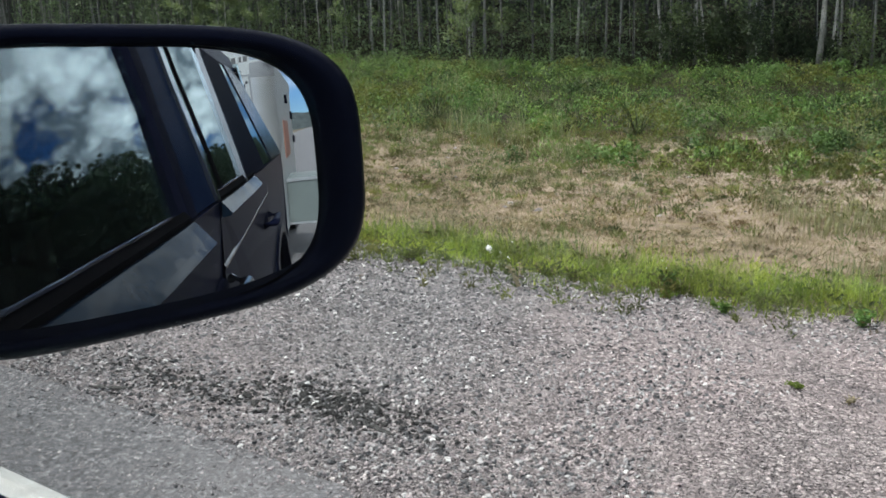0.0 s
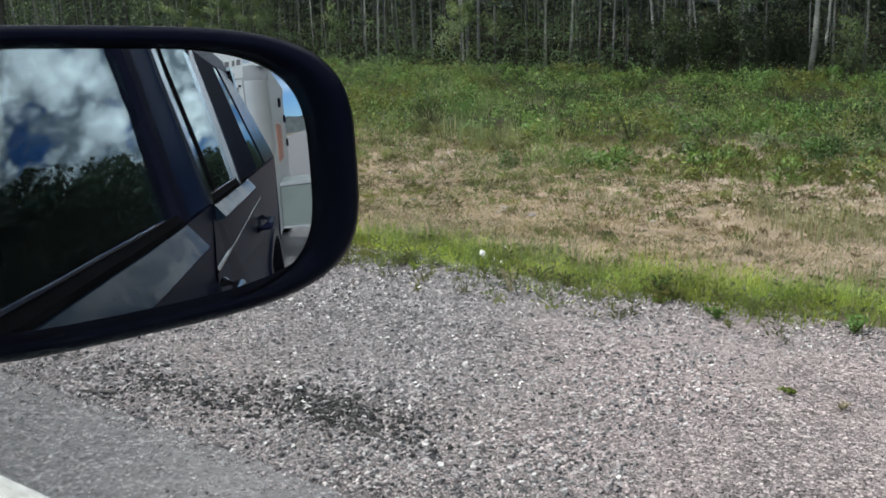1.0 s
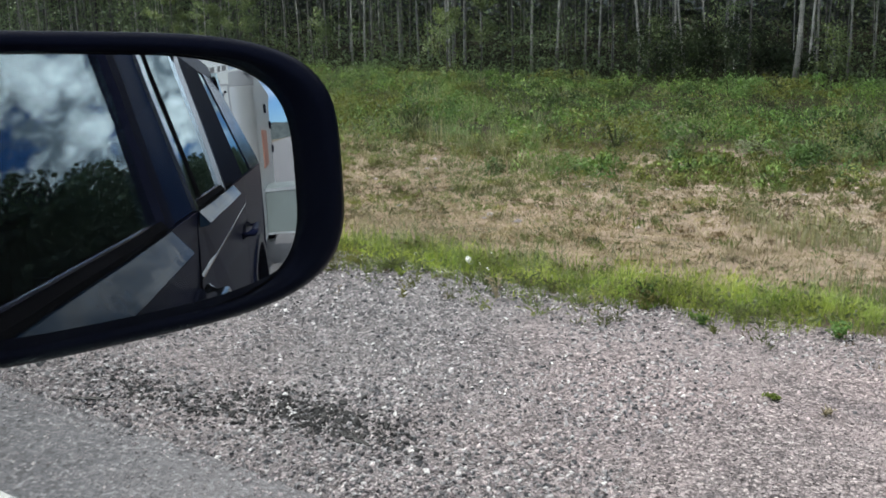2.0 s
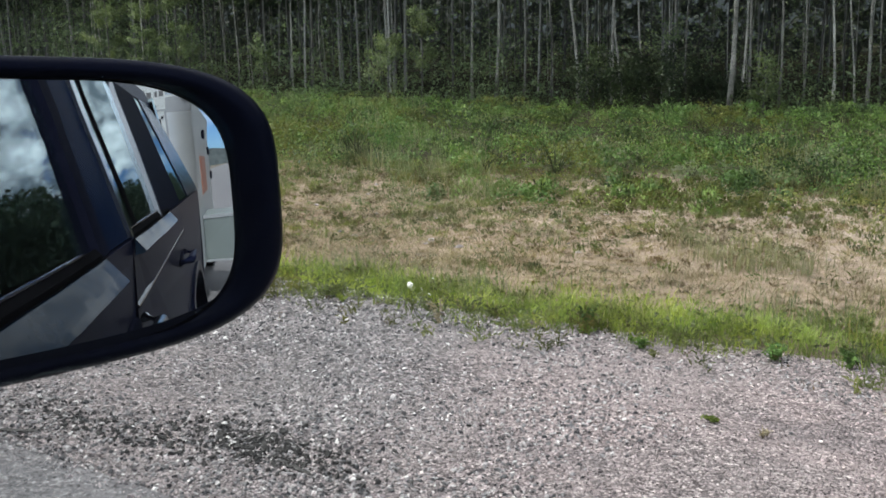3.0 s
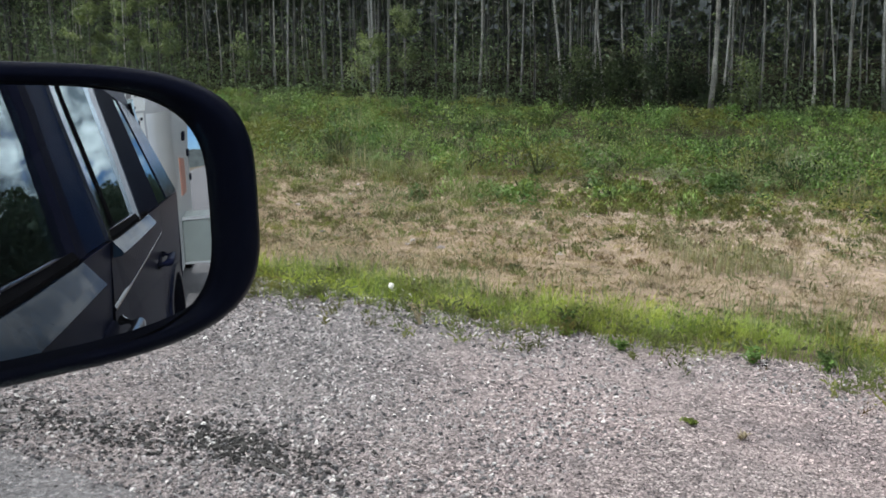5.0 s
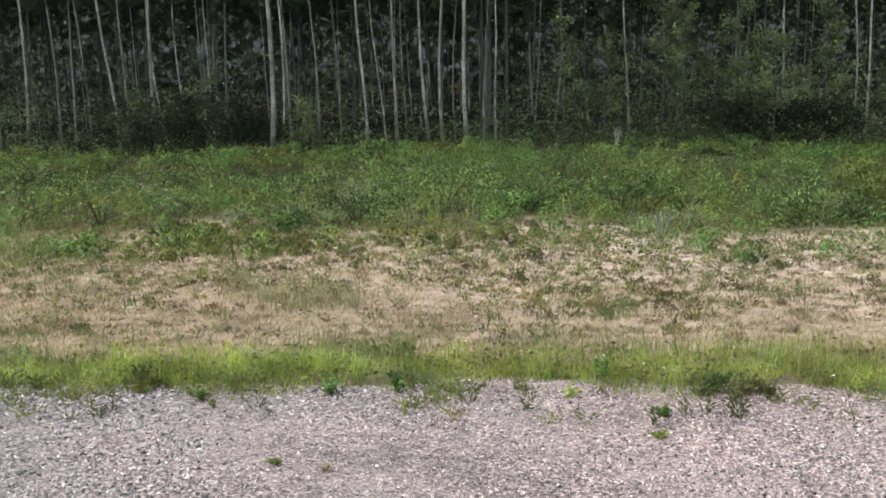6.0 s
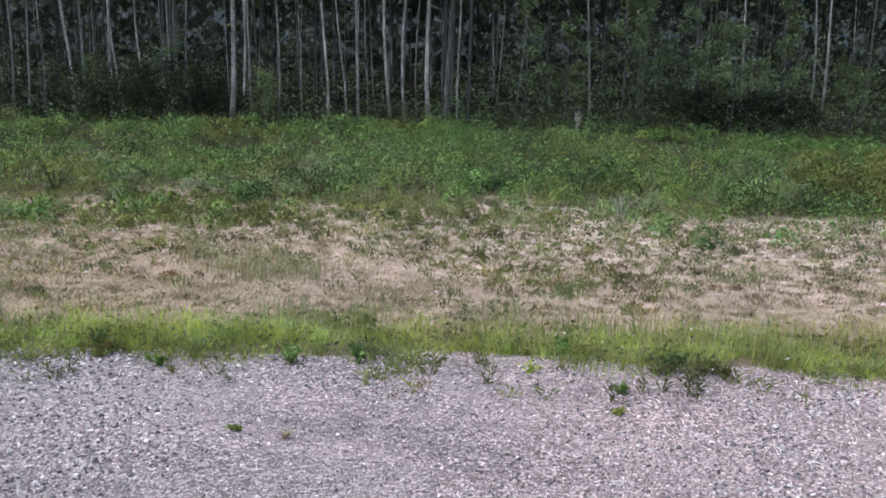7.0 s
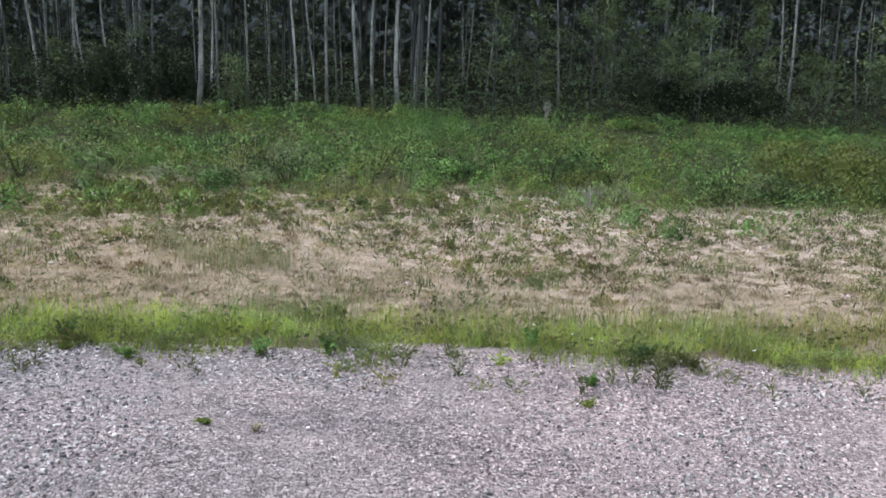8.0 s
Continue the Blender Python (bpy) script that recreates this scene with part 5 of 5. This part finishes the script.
# front wing, doors and rear quarter, each a panel of its own
wing = [(-2.05, 0.42), (-1.68, 0.38)] + arch(FRONT_X, WHEEL_Z, ARCH_R, 178, 2) + [(-0.70, 0.34), (-0.70, 1.08), (-1.2, 1.06), (-1.95, 0.86)]
cpart("front_wing", skin(bmesh.new(), wing, 0.03), CAR_PAINT)
DOOR_F = [(-0.694, 0.34), (0.44, 0.34), (0.44, 0.86), (0.44, 1.150), (-0.694, 1.150), (-0.694, 1.08)]
front_door = cpart("front_door", skin(bmesh.new(), DOOR_F, 0.04), CAR_PAINT)
DOOR_R = [(0.446, 0.34), (1.30, 0.34), (1.36, 0.60), (1.42, 0.80), (1.45, 1.150), (0.446, 1.150)]
rear_door = cpart("rear_door", skin(bmesh.new(), DOOR_R, 0.04), CAR_PAINT)
quarter = [(1.306, 0.34), (1.40, 0.34)] + arch(WHEEL_X, WHEEL_Z, ARCH_R, 178, 2) + [(2.38, 0.40), (2.40, 0.70), (2.37, 1.150), (1.456, 1.150), (1.426, 0.80), (1.366, 0.60)]
cpart("rear_quarter", skin(bmesh.new(), quarter, 0.03), CAR_PAINT)
cpart("door_sill", box(bmesh.new(), -0.72, 1.40, SIDE - 0.10, SIDE - 0.03, 0.20, 0.335, 0.01), BLACK_PLASTIC)
# raised crease along the doors
for name, x0, x1, par in (("crease", 0.452, 1.43, rear_door),):
    bm = bmesh.new()
    prism(bm, [(SIDE - 0.004, 0.999), (SIDE + 0.002, 1.003), (SIDE + 0.001, 1.006), (SIDE - 0.004, 1.011)], x0, x1, "x")
    for q in bm.verts:
        q.co.z += 0.045 * max(0.0, q.co.x - 0.3)
    part(name, bm, CREASE, par, "polished raised crease along the door")
for cx, nm in ((FRONT_X, "wheel"), (WHEEL_X, "wheel")):
    bm = bmesh.new()
    lip = arch(cx, WHEEL_Z, ARCH_R + 0.035, 176, 4, 20) + arch(cx, WHEEL_Z, ARCH_R - 0.005, 4, 176, 20)
    skin(bm, lip, 0.05, 0.012)
    cpart("arch_lip", bm, BLACK_PLASTIC)
    bm = bmesh.new()
    prof = [(0.20, -0.10), (0.30, -0.115), (0.345, -0.105), (0.36, -0.06), (0.36, 0.06), (0.345, 0.105), (0.30, 0.115), (0.20, 0.10)]
    for k in range(32):
        a, b = 2 * math.pi * k / 32, 2 * math.pi * (k + 1) / 32
        for (r0, w0), (r1, w1) in zip(prof, prof[1:] + prof[:1]):
            q = [bm.verts.new((cx + r * math.cos(t), SIDE - 0.16 + w, WHEEL_Z + r * math.sin(t))) for r, w, t in ((r0, w0, a), (r1, w1, a), (r1, w1, b), (r0, w0, b))]
            bm.faces.new(q)
    bmesh.ops.remove_doubles(bm, verts=bm.verts, dist=1e-5)
    wheel = new("wheel"); wheel.parent = car; wheel.matrix_parent_inverse = Matrix.Translation(car.location).inverted()
    part("tyre", bm, RUBBER, wheel, "black rubber tyre", True)
    bm = bmesh.new()
    bmesh.ops.create_cone(bm, cap_ends=True, segments=32, radius1=0.205, radius2=0.205, depth=0.16, matrix=Matrix.Translation((cx, SIDE - 0.17, WHEEL_Z)) @ Matrix.Rotation(radians(90), 4, "X"))
    for k in range(5):
        t = radians(72 * k)
        b = bmesh.new(); bmesh.ops.create_cube(b, size=1)
        for q in b.verts:
            q.co = Matrix.Translation((cx, SIDE - 0.075, WHEEL_Z)) @ Matrix.Rotation(t, 4, "Y") @ Vector((q.co.x * 0.07, q.co.y * 0.03, 0.1 + q.co.z * 0.2))
        join(bm, b)
    part("rim", bm, ALU, wheel, "grey alloy rim")
# roof, bonnet, floor, far side and ends close the body
def crowned(stations, half, crown, thick, steps=14):
    """A panel swept along x through (x, z, narrowing), rounded down towards both sides."""
    bm = bmesh.new()
    rows = []
    for x, z, slim in stations:
        row = []
        for dz in (0.0, -thick):
            line = []
            for i in range(steps + 1):
                t = 2 * i / steps - 1
                line.append(bm.verts.new((x + 0.05 * crown / 0.05 * t * t * 0.4, MID + t * (half - slim), z - crown * (0.35 * t * t + 0.65 * t ** 6) + dz)))
            row.append(line)
        rows.append(row)
    for r, s in zip(rows, rows[1:]):
        for k in (0, 1):
            for i in range(steps):
                bm.faces.new((r[k][i], r[k][i + 1], s[k][i + 1], s[k][i]))
        for i in (0, steps):
            bm.faces.new((r[0][i], s[0][i], s[1][i], r[1][i]))
    for r in (rows[0], rows[-1]):
        for i in range(steps):
            bm.faces.new((r[0][i], r[0][i + 1], r[1][i + 1], r[1][i]))
    return bm


cpart("roof", crowned([(-0.17, 1.575, 0.0), (0.0, 1.615, 0.0), (0.25, 1.645, 0.0), (0.6, 1.662, 0.0), (1.0, 1.665, 0.0), (1.4, 1.655, 0.01), (1.7, 1.635, 0.03), (1.84, 1.605, 0.05)], side_y(1.58) - MID, 0.055, 0.03), CAR_PAINT, None, "", True)
cpart("bonnet", crowned([(-2.08, 0.80, 0.10), (-2.02, 0.865, 0.07), (-1.85, 0.92, 0.04), (-1.5, 0.985, 0.02), (-1.1, 1.035, 0.012), (-0.74, 1.075, 0.012)], SIDE - MID, 0.05, 0.03), CAR_PAINT, None, "", True)
cpart("front_bumper", box(bmesh.new(), -2.12, -2.0, 2 * MID - SIDE + 0.03, SIDE - 0.03, 0.28, 0.80, 0.075), CAR_PAINT)
cpart("rear_bumper", box(bmesh.new(), 2.40, 2.50, 2 * MID - SIDE + 0.03, SIDE - 0.03, 0.22, 0.66, 0.06), CAR_PAINT)
cpart("tailgate", box(bmesh.new(), 2.34, 2.40, 2 * MID - SIDE + 0.03, SIDE - 0.03, 0.66, 1.16, 0.02), CAR_PAINT)
bm = bmesh.new()
prism(bm, [(2.33, 1.16), (2.39, 1.16), (1.80, 1.58), (1.75, 1.56)], 2 * MID - side_y(1.5), side_y(1.5))
cpart("rear_window", bm, BLOCKING_PANE)
cpart("floor_pan", box(bmesh.new(), -1.9, 2.36, 2 * MID - SIDE + 0.05, SIDE - 0.05, 0.20, 0.26), CABIN)
bm = bmesh.new()
prism(bm, [(-0.80, 1.06), (-0.16, 1.53), (-0.155, 1.525), (-0.795, 1.055)], 2 * MID - side_y(1.35), side_y(1.35))
cpart("windscreen", bm, BLOCKING_PANE)
# unseen cowl and firewall, added to close gaps where daylight leaked in
cpart("cowl", box(bmesh.new(), -0.92, -0.72, 2 * MID - SIDE + 0.02, SIDE - 0.02, 1.00, 1.15), BLACK_PLASTIC)
cpart("firewall", box(bmesh.new(), -0.86, -0.80, 2 * MID - SIDE + 0.05, SIDE - 0.05, 0.26, 1.05), CABIN)
cpart("dashboard", box(bmesh.new(), -0.80, -0.50, 2 * MID - SIDE + 0.06, SIDE - 0.06, 0.60, 1.03, 0.04), CABIN)
bm = bmesh.new()
box(bm, 0.28, 0.46, MID + 0.18, SIDE - 0.34, 0.42, 1.20, 0.05)
box(bm, -0.28, 0.40, MID + 0.16, SIDE - 0.32, 0.36, 0.56, 0.05)
cpart("front_seat", bm, CABIN)
cpart("inner_lining", box(bmesh.new(), -0.70, 1.30, SIDE - 0.075, SIDE - 0.045, 0.36, 1.11, 0.008), CABIN)

# pillars, window frames and glass of the right side; a slope of the edge: x shifts with height
TOP = 1.545


def slanted(xb0, xb1, xt0, xt1, z0=BELT, z1=TOP):
    return [(xb0, z0), (xb1, z0), (xt1, z1), (xt0, z1)]


cpart("front_pillar", skin(bmesh.new(), slanted(-0.78, -0.70, -0.24, -0.15), 0.06), CAR_PAINT)
cpart("middle_pillar", skin(bmesh.new(), slanted(0.236, 0.422, 0.316, 0.460), 0.05, -0.004), PILLAR, None, "dark blue pillar between the doors")
cpart("middle_frame", skin(bmesh.new(), slanted(0.182, 0.234, 0.270, 0.314), 0.03, 0.002), GLOSS_BLACK, None, "black window frame strip")
cpart("rear_pillar", skin(bmesh.new(), slanted(0.883, 1.40, 1.003, 1.36), 0.05), GLOSS_BLACK)
cpart("tail_pillar", skin(bmesh.new(), slanted(1.752, 2.36, 1.482, 1.80), 0.05), SATIN_PAINT)
cpart("window_chrome", skin(bmesh.new(), slanted(0.424, 0.448, 0.462, 0.492), 0.02, 0.004), CHROME, None, "bright strip on the rear window frame")
cpart("window_chrome", skin(bmesh.new(), slanted(0.862, 0.880, 0.982, 1.000), 0.02, 0.004), DULL_TRIM, None, "dull metal strip on the rear window frame")
cpart("roof_rail", skin(bmesh.new(), [(-0.24, TOP), (1.80, TOP), (1.76, 1.60), (-0.12, 1.59)], 0.05), CAR_PAINT)
cpart("front_window", skin(bmesh.new(), slanted(-0.70, 0.182, -0.15, 0.270), 0.004, -0.012), PANE, None, "clear front side window, closed")
cpart("rear_side_window", skin(bmesh.new(), slanted(0.450, 0.860, 0.494, 0.980), 0.004, -0.008), DARK_PANE, None, "dark tinted rear side window")
cpart("window_divider", skin(bmesh.new(), slanted(0.546, 0.553, 0.584, 0.591), 0.008, -0.003), RUBBER, None, "thin black divider in the rear side window")
cpart("quarter_window", skin(bmesh.new(), slanted(1.402, 1.75, 1.362, 1.48), 0.004, -0.004), DARK_PANE, None, "dark tinted quarter window")


def belt_trim(x0, x1, parent, out):
    bm = bmesh.new()
    prism(bm, [(SIDE + 0.001, 1.140 - out), (SIDE + out - 0.004, 1.143 - out), (SIDE + out, 1.148 - out), (SIDE + 0.003, 1.149), (SIDE + 0.001, 1.150)], x0, x1, "x")
    part("belt_trim", bm, TRIM, parent, "glossy blue-grey strip below the window")
    bm = bmesh.new()
    prism(bm, [(SIDE - 0.004, 1.151), (SIDE + 0.002, 1.152), (SIDE + 0.002, 1.160), (SIDE - 0.008, 1.170)], x0 + 0.0, x1 - 0.02, "x")
    part("window_seal", bm, RUBBER, parent, "black rubber window seal")
    bm = bmesh.new()
    prism(bm, [(SIDE - 0.008, 1.1702), (SIDE - 0.005, 1.1704), (SIDE - 0.0055, 1.1732), (SIDE - 0.009, 1.1734)], x0, x1 - 0.10, "x")
    part("belt_bead", bm, SATIN_PAINT, parent, "thin satin bead under the window")


belt_trim(-0.66, 0.205, front_door, 0.036)
belt_trim(0.455, 1.075, rear_door, 0.024)


def pull_handle(x, parent, mat, label):
    bm = bmesh.new()
    tube(bm, [(x - 0.09, SIDE + 0.002, 0.965), (x - 0.06, SIDE + 0.038, 0.970), (x + 0.06, SIDE + 0.042, 0.975), (x + 0.09, SIDE + 0.002, 0.978)], [0.012, 0.014, 0.014, 0.012], 10)
    part("handle", bm, mat, parent, label, True)
    bm = bmesh.new()
    bmesh.ops.create_icosphere(bm, subdivisions=2, radius=1, matrix=Matrix.Translation((x, SIDE - 0.004, 0.965)) @ Matrix.Diagonal((0.085, 0.008, 0.032, 1)))
    part("handle_cup", bm, GLOSS_BLACK, parent, "black recess behind the handle", True)


pull_handle(0.40, front_door, CHROME, "bright metal pull handle")
pull_handle(1.30, rear_door, CAR_PAINT, "dark blue pull handle")

# the driver's side repeats this one, seen from outside only
def mirrored(ob, parent):
    me = ob.data.copy() if ob.data else None
    if me:
        for q in me.vertices:
            q.co.y = 2 * MID - q.co.y
        me.flip_normals()
        if me.materials[0] in (PANE, DARK_PANE):
            me.materials[0] = BLOCKING_PANE
    o = new(ob.name.split(".")[0], me)
    o.parent = parent
    if parent is car:
        o.matrix_parent_inverse = Matrix.Translation(car.location).inverted()
    for c in list(ob.children):
        mirrored(c, o)


ONE_SIDED = ("front_wing", "front_door", "rear_door", "rear_quarter", "door_sill", "arch_lip", "wheel", "front_pillar", "middle_pillar", "middle_frame", "rear_pillar", "tail_pillar", "window_chrome", "roof_rail", "front_window", "rear_side_window", "quarter_window")
for ob in list(car.children):
    if ob.name.split(".")[0] in ONE_SIDED:
        mirrored(ob, car)

# ---- door mirror: convex glass in a black shell on an arm ----
MC = Vector((-0.4127, 0.3037, 1.2616))
ANG, PIT, CURVE = 26.5, 3.0, 1.3
MN = Vector((math.cos(radians(ANG)) * math.cos(radians(PIT)), -math.sin(radians(ANG)) * math.cos(radians(PIT)), math.sin(radians(PIT))))
MU = Vector((0, 0, 1)).cross(MN).normalized()
MV = MN.cross(MU)


def mirror_at(u, v, w):
    return MC + MU * u + MV * v + MN * w


def rim(a, u0, tall, taper, v0, power, steps=72):
    out = []
    for i in range(steps):
        t = 2 * math.pi * i / steps
        c, s = math.cos(t), math.sin(t)
        p, q = math.copysign(abs(c) ** (2 / power), c), math.copysign(abs(s) ** (2 / power), s)
        out.append((u0 + a * p, v0 + q * (tall - taper * p)))
    return out


OUT = dict(a=0.125, u0=-0.015, tall=0.0770, taper=0.0065, v0=0.0005, power=3.7)
GLASS = dict(a=0.1053, u0=-0.0215, tall=0.0683, taper=0.0055, v0=-0.0012, power=3.7)


def sag(u, v):
    return -(u * u + v * v) / (2 * CURVE)


door_mirror = tagged(new("door_mirror"), "black door mirror with convex glass on the car's side", "mirror")
door_mirror.location = MC
TO_MIRROR = Matrix.Translation(MC).inverted()


def mpart(name, bm, mat, label="", smooth=True):
    ob = part(name, bm, mat, door_mirror, label, smooth)
    ob.matrix_parent_inverse = TO_MIRROR
    return ob


bm = bmesh.new()
rings = []
for k in np.linspace(0.0, 1.0, 15):
    rings.append([bm.verts.new(mirror_at(GLASS["u0"] + (u - GLASS["u0"]) * k, GLASS["v0"] + (v - GLASS["v0"]) * k, sag(GLASS["u0"] + (u - GLASS["u0"]) * k, GLASS["v0"] + (v - GLASS["v0"]) * k))) for u, v in rim(**GLASS)] if k else None)
hub = bm.verts.new(mirror_at(GLASS["u0"], GLASS["v0"], sag(GLASS["u0"], GLASS["v0"])))
m = len(rings[1])
for i in range(m):
    bm.faces.new((hub, rings[1][i], rings[1][(i + 1) % m]))
for r, s in zip(rings[1:], rings[2:]):
    for i in range(m):
        bm.faces.new((r[i], s[i], s[(i + 1) % m], r[(i + 1) % m]))
mirror_glass = mpart("mirror_glass", bm, SILVER, "convex mirror glass showing the car's side and trailer")


def grown(spec, d):
    s = dict(spec)
    s["a"] += d; s["tall"] += d
    return s


bm = bmesh.new()
shape = [(grown(GLASS, 0.0015), -0.012), (grown(GLASS, 0.0015), 0.000), (grown(GLASS, 0.004), 0.003), (grown(OUT, -0.010), 0.006), (grown(OUT, -0.004), 0.005), (grown(OUT, -0.0005), 0.001), (OUT, -0.004),
         (grown(OUT, -0.003), -0.030), (grown(OUT, -0.014), -0.060), (grown(OUT, -0.034), -0.082), (grown(OUT, -0.060), -0.092)]
rings = [[bm.verts.new(mirror_at(u, v, w)) for u, v in rim(**sp)] for sp, w in shape]
for r, s in zip(rings, rings[1:]):
    for i in range(m):
        bm.faces.new((r[i], s[i], s[(i + 1) % m], r[(i + 1) % m]))
bm.faces.new(rings[-1])
mpart("shell", bm, BLACK_PLASTIC, "black plastic mirror shell")
bm = bmesh.new()
tube(bm, [mirror_at(-0.10, -0.045, -0.045), mirror_at(-0.135, -0.060, -0.045), Vector((-0.50, SIDE - 0.01, 1.17))], [0.030, 0.026, 0.034], 14)
mpart("arm", bm, BLACK_PLASTIC)

# ---- trailer behind the car ----
trailer = tagged(new("trailer"), "white box trailer with rounded metal corners behind the car", "trailer")
TX0, TX1, TY1, TZ0, TZ1 = 4.40, 7.3, 0.03, 0.34, 1.86
TY0 = 2 * MID - TY1
trailer.location = (6.3, MID, 0)
TO_TRAILER = Matrix.Translation(trailer.location).inverted()


def tpart(name, bm, mat, label="", smooth=False):
    ob = part(name, bm, mat, trailer, label, smooth)
    ob.matrix_parent_inverse = TO_TRAILER
    return ob


R = 0.20
tpart("front_panel", box(bmesh.new(), TX0, TX0 + 0.03, TY0 + R, TY1 - R, TZ0, TZ1 + 0.22, 0.004), WHITE_SHEET)
for name, y, sgn in (("corner_post", TY1 - R, 1), ("corner_post", TY0 + R, -1)):
    bm = bmesh.new()
    outline = [(TX0 + R - R * math.cos(radians(a)), y + sgn * R * math.sin(radians(a))) for a in range(0, 91, 9)] + [(TX0 + R, y)]
    prism(bm, outline, TZ0, TZ1 - 0.10, "z")
    tpart(name, bm, ALU, "rounded bare metal corner")
    bm = bmesh.new()
    prism(bm, [(px, py) for px, py in outline], TZ1 - 0.10, TZ1 + 0.02, "z")
    tpart("corner_cap", bm, GREY_CAP, "grey corner cap")
tpart("side_panel", box(bmesh.new(), TX0 + R, TX1, TY1 - 0.03, TY1, TZ0, TZ1, 0.004), WHITE_SHEET)
tpart("side_panel", box(bmesh.new(), TX0 + R, TX1, TY0, TY0 + 0.03, TZ0, TZ1, 0.004), WHITE_SHEET)
tpart("rear_panel", box(bmesh.new(), TX1, TX1 + 0.03, TY0, TY1, TZ0, TZ1, 0.004), WHITE_SHEET)
tpart("trailer_roof", box(bmesh.new(), TX0 + 0.03, TX1, TY0 + 0.02, TY1 - 0.02, TZ1, TZ1 + 0.04, 0.01), WHITE_SHEET)
tpart("trailer_floor", box(bmesh.new(), TX0 + 0.03, TX1, TY0 + 0.03, TY1 - 0.03, TZ0, TZ0 + 0.06), ALU)
tpart("seam_strip", box(bmesh.new(), TX0 - 0.006, TX0, TY0 + R, TY1 - R, 1.775, 1.790), GREY_CAP)
tpart("seam_strip", box(bmesh.new(), TX0 - 0.006, TX0, TY1 - R - 0.016, TY1 - R, TZ0, 1.775), GREY_CAP)
tpart("vent", box(bmesh.new(), TX0 - 0.012, TX0, TY1 - R - 0.10, TY1 - R - 0.055, 1.56, 1.71, 0.004), GLOSS_BLACK, "small black vent")
for z, y in ((1.72, 0.04), (1.52, 0.05), (1.40, 0.035), (1.02, 0.04), (1.82, 0.09)):
    bm = bmesh.new()
    bmesh.ops.create_cone(bm, cap_ends=True, segments=8, radius1=0.014, radius2=0.010, depth=0.012, matrix=Matrix.Translation((TX0 - 0.006, TY1 - R - y, z)) @ Matrix.Rotation(radians(-90), 4, "Y"))
    tpart("bolt", bm, GLOSS_BLACK)
# lettering too small to read: bars
for i, wdt in enumerate((0.035, 0.022, 0.04, 0.03, 0.036, 0.024, 0.03)):
    y = TY1 - R - 0.015 - 0.05 * i
    tpart("letter_bar", box(bmesh.new(), TX0 - 0.003, TX0, y - wdt, y, 1.895, 1.935), INK)
for x, z in ((6.9, 1.45), (7.1, 1.12), (6.0, 1.62)):
    tpart("hinge", box(bmesh.new(), x - 0.05, x + 0.05, TY1, TY1 + 0.03, z - 0.05, z + 0.05, 0.005), GLOSS_BLACK, "black hinge on the side")
tpart("side_marker", box(bmesh.new(), 5.1, 6.0, TY1, TY1 + 0.008, 0.98, 1.37, 0.003), AMBER, "faded red-orange marking")
tpart("side_box", box(bmesh.new(), 4.78, 5.45, TY1 + 0.004, TY1 + 0.29, 0.36, 0.81, 0.012), GREY_SHEET, "pale grey storage box on the trailer's side")
tpart("box_edge", box(bmesh.new(), 4.772, 4.78, TY1 + 0.004, TY1 + 0.29, 0.782, 0.812), ALU)
tpart("box_edge", box(bmesh.new(), 4.772, 4.78, TY1 + 0.004, TY1 + 0.29, 0.358, 0.378), ALU)
tpart("drawbar", tube(bmesh.new(), [(2.52, MID, 0.45), (4.45, MID, 0.42)], [0.04, 0.05], 10), GLOSS_BLACK)
for y in (TY0 + 0.10, TY1 - 0.10):
    bm = bmesh.new()
    bmesh.ops.create_cone(bm, cap_ends=True, segments=28, radius1=0.32, radius2=0.32, depth=0.19, matrix=Matrix.Translation((6.6, y - 0.0, 0.325)) @ Matrix.Rotation(radians(90), 4, "X"))
    bmesh.ops.bevel(bm, geom=[e for e in bm.edges if len(e.link_faces) == 2 and e.calc_face_angle() > 1], offset=0.03, segments=2, affect="EDGES")
    tpart("trailer_wheel", bm, RUBBER, "black trailer wheel")
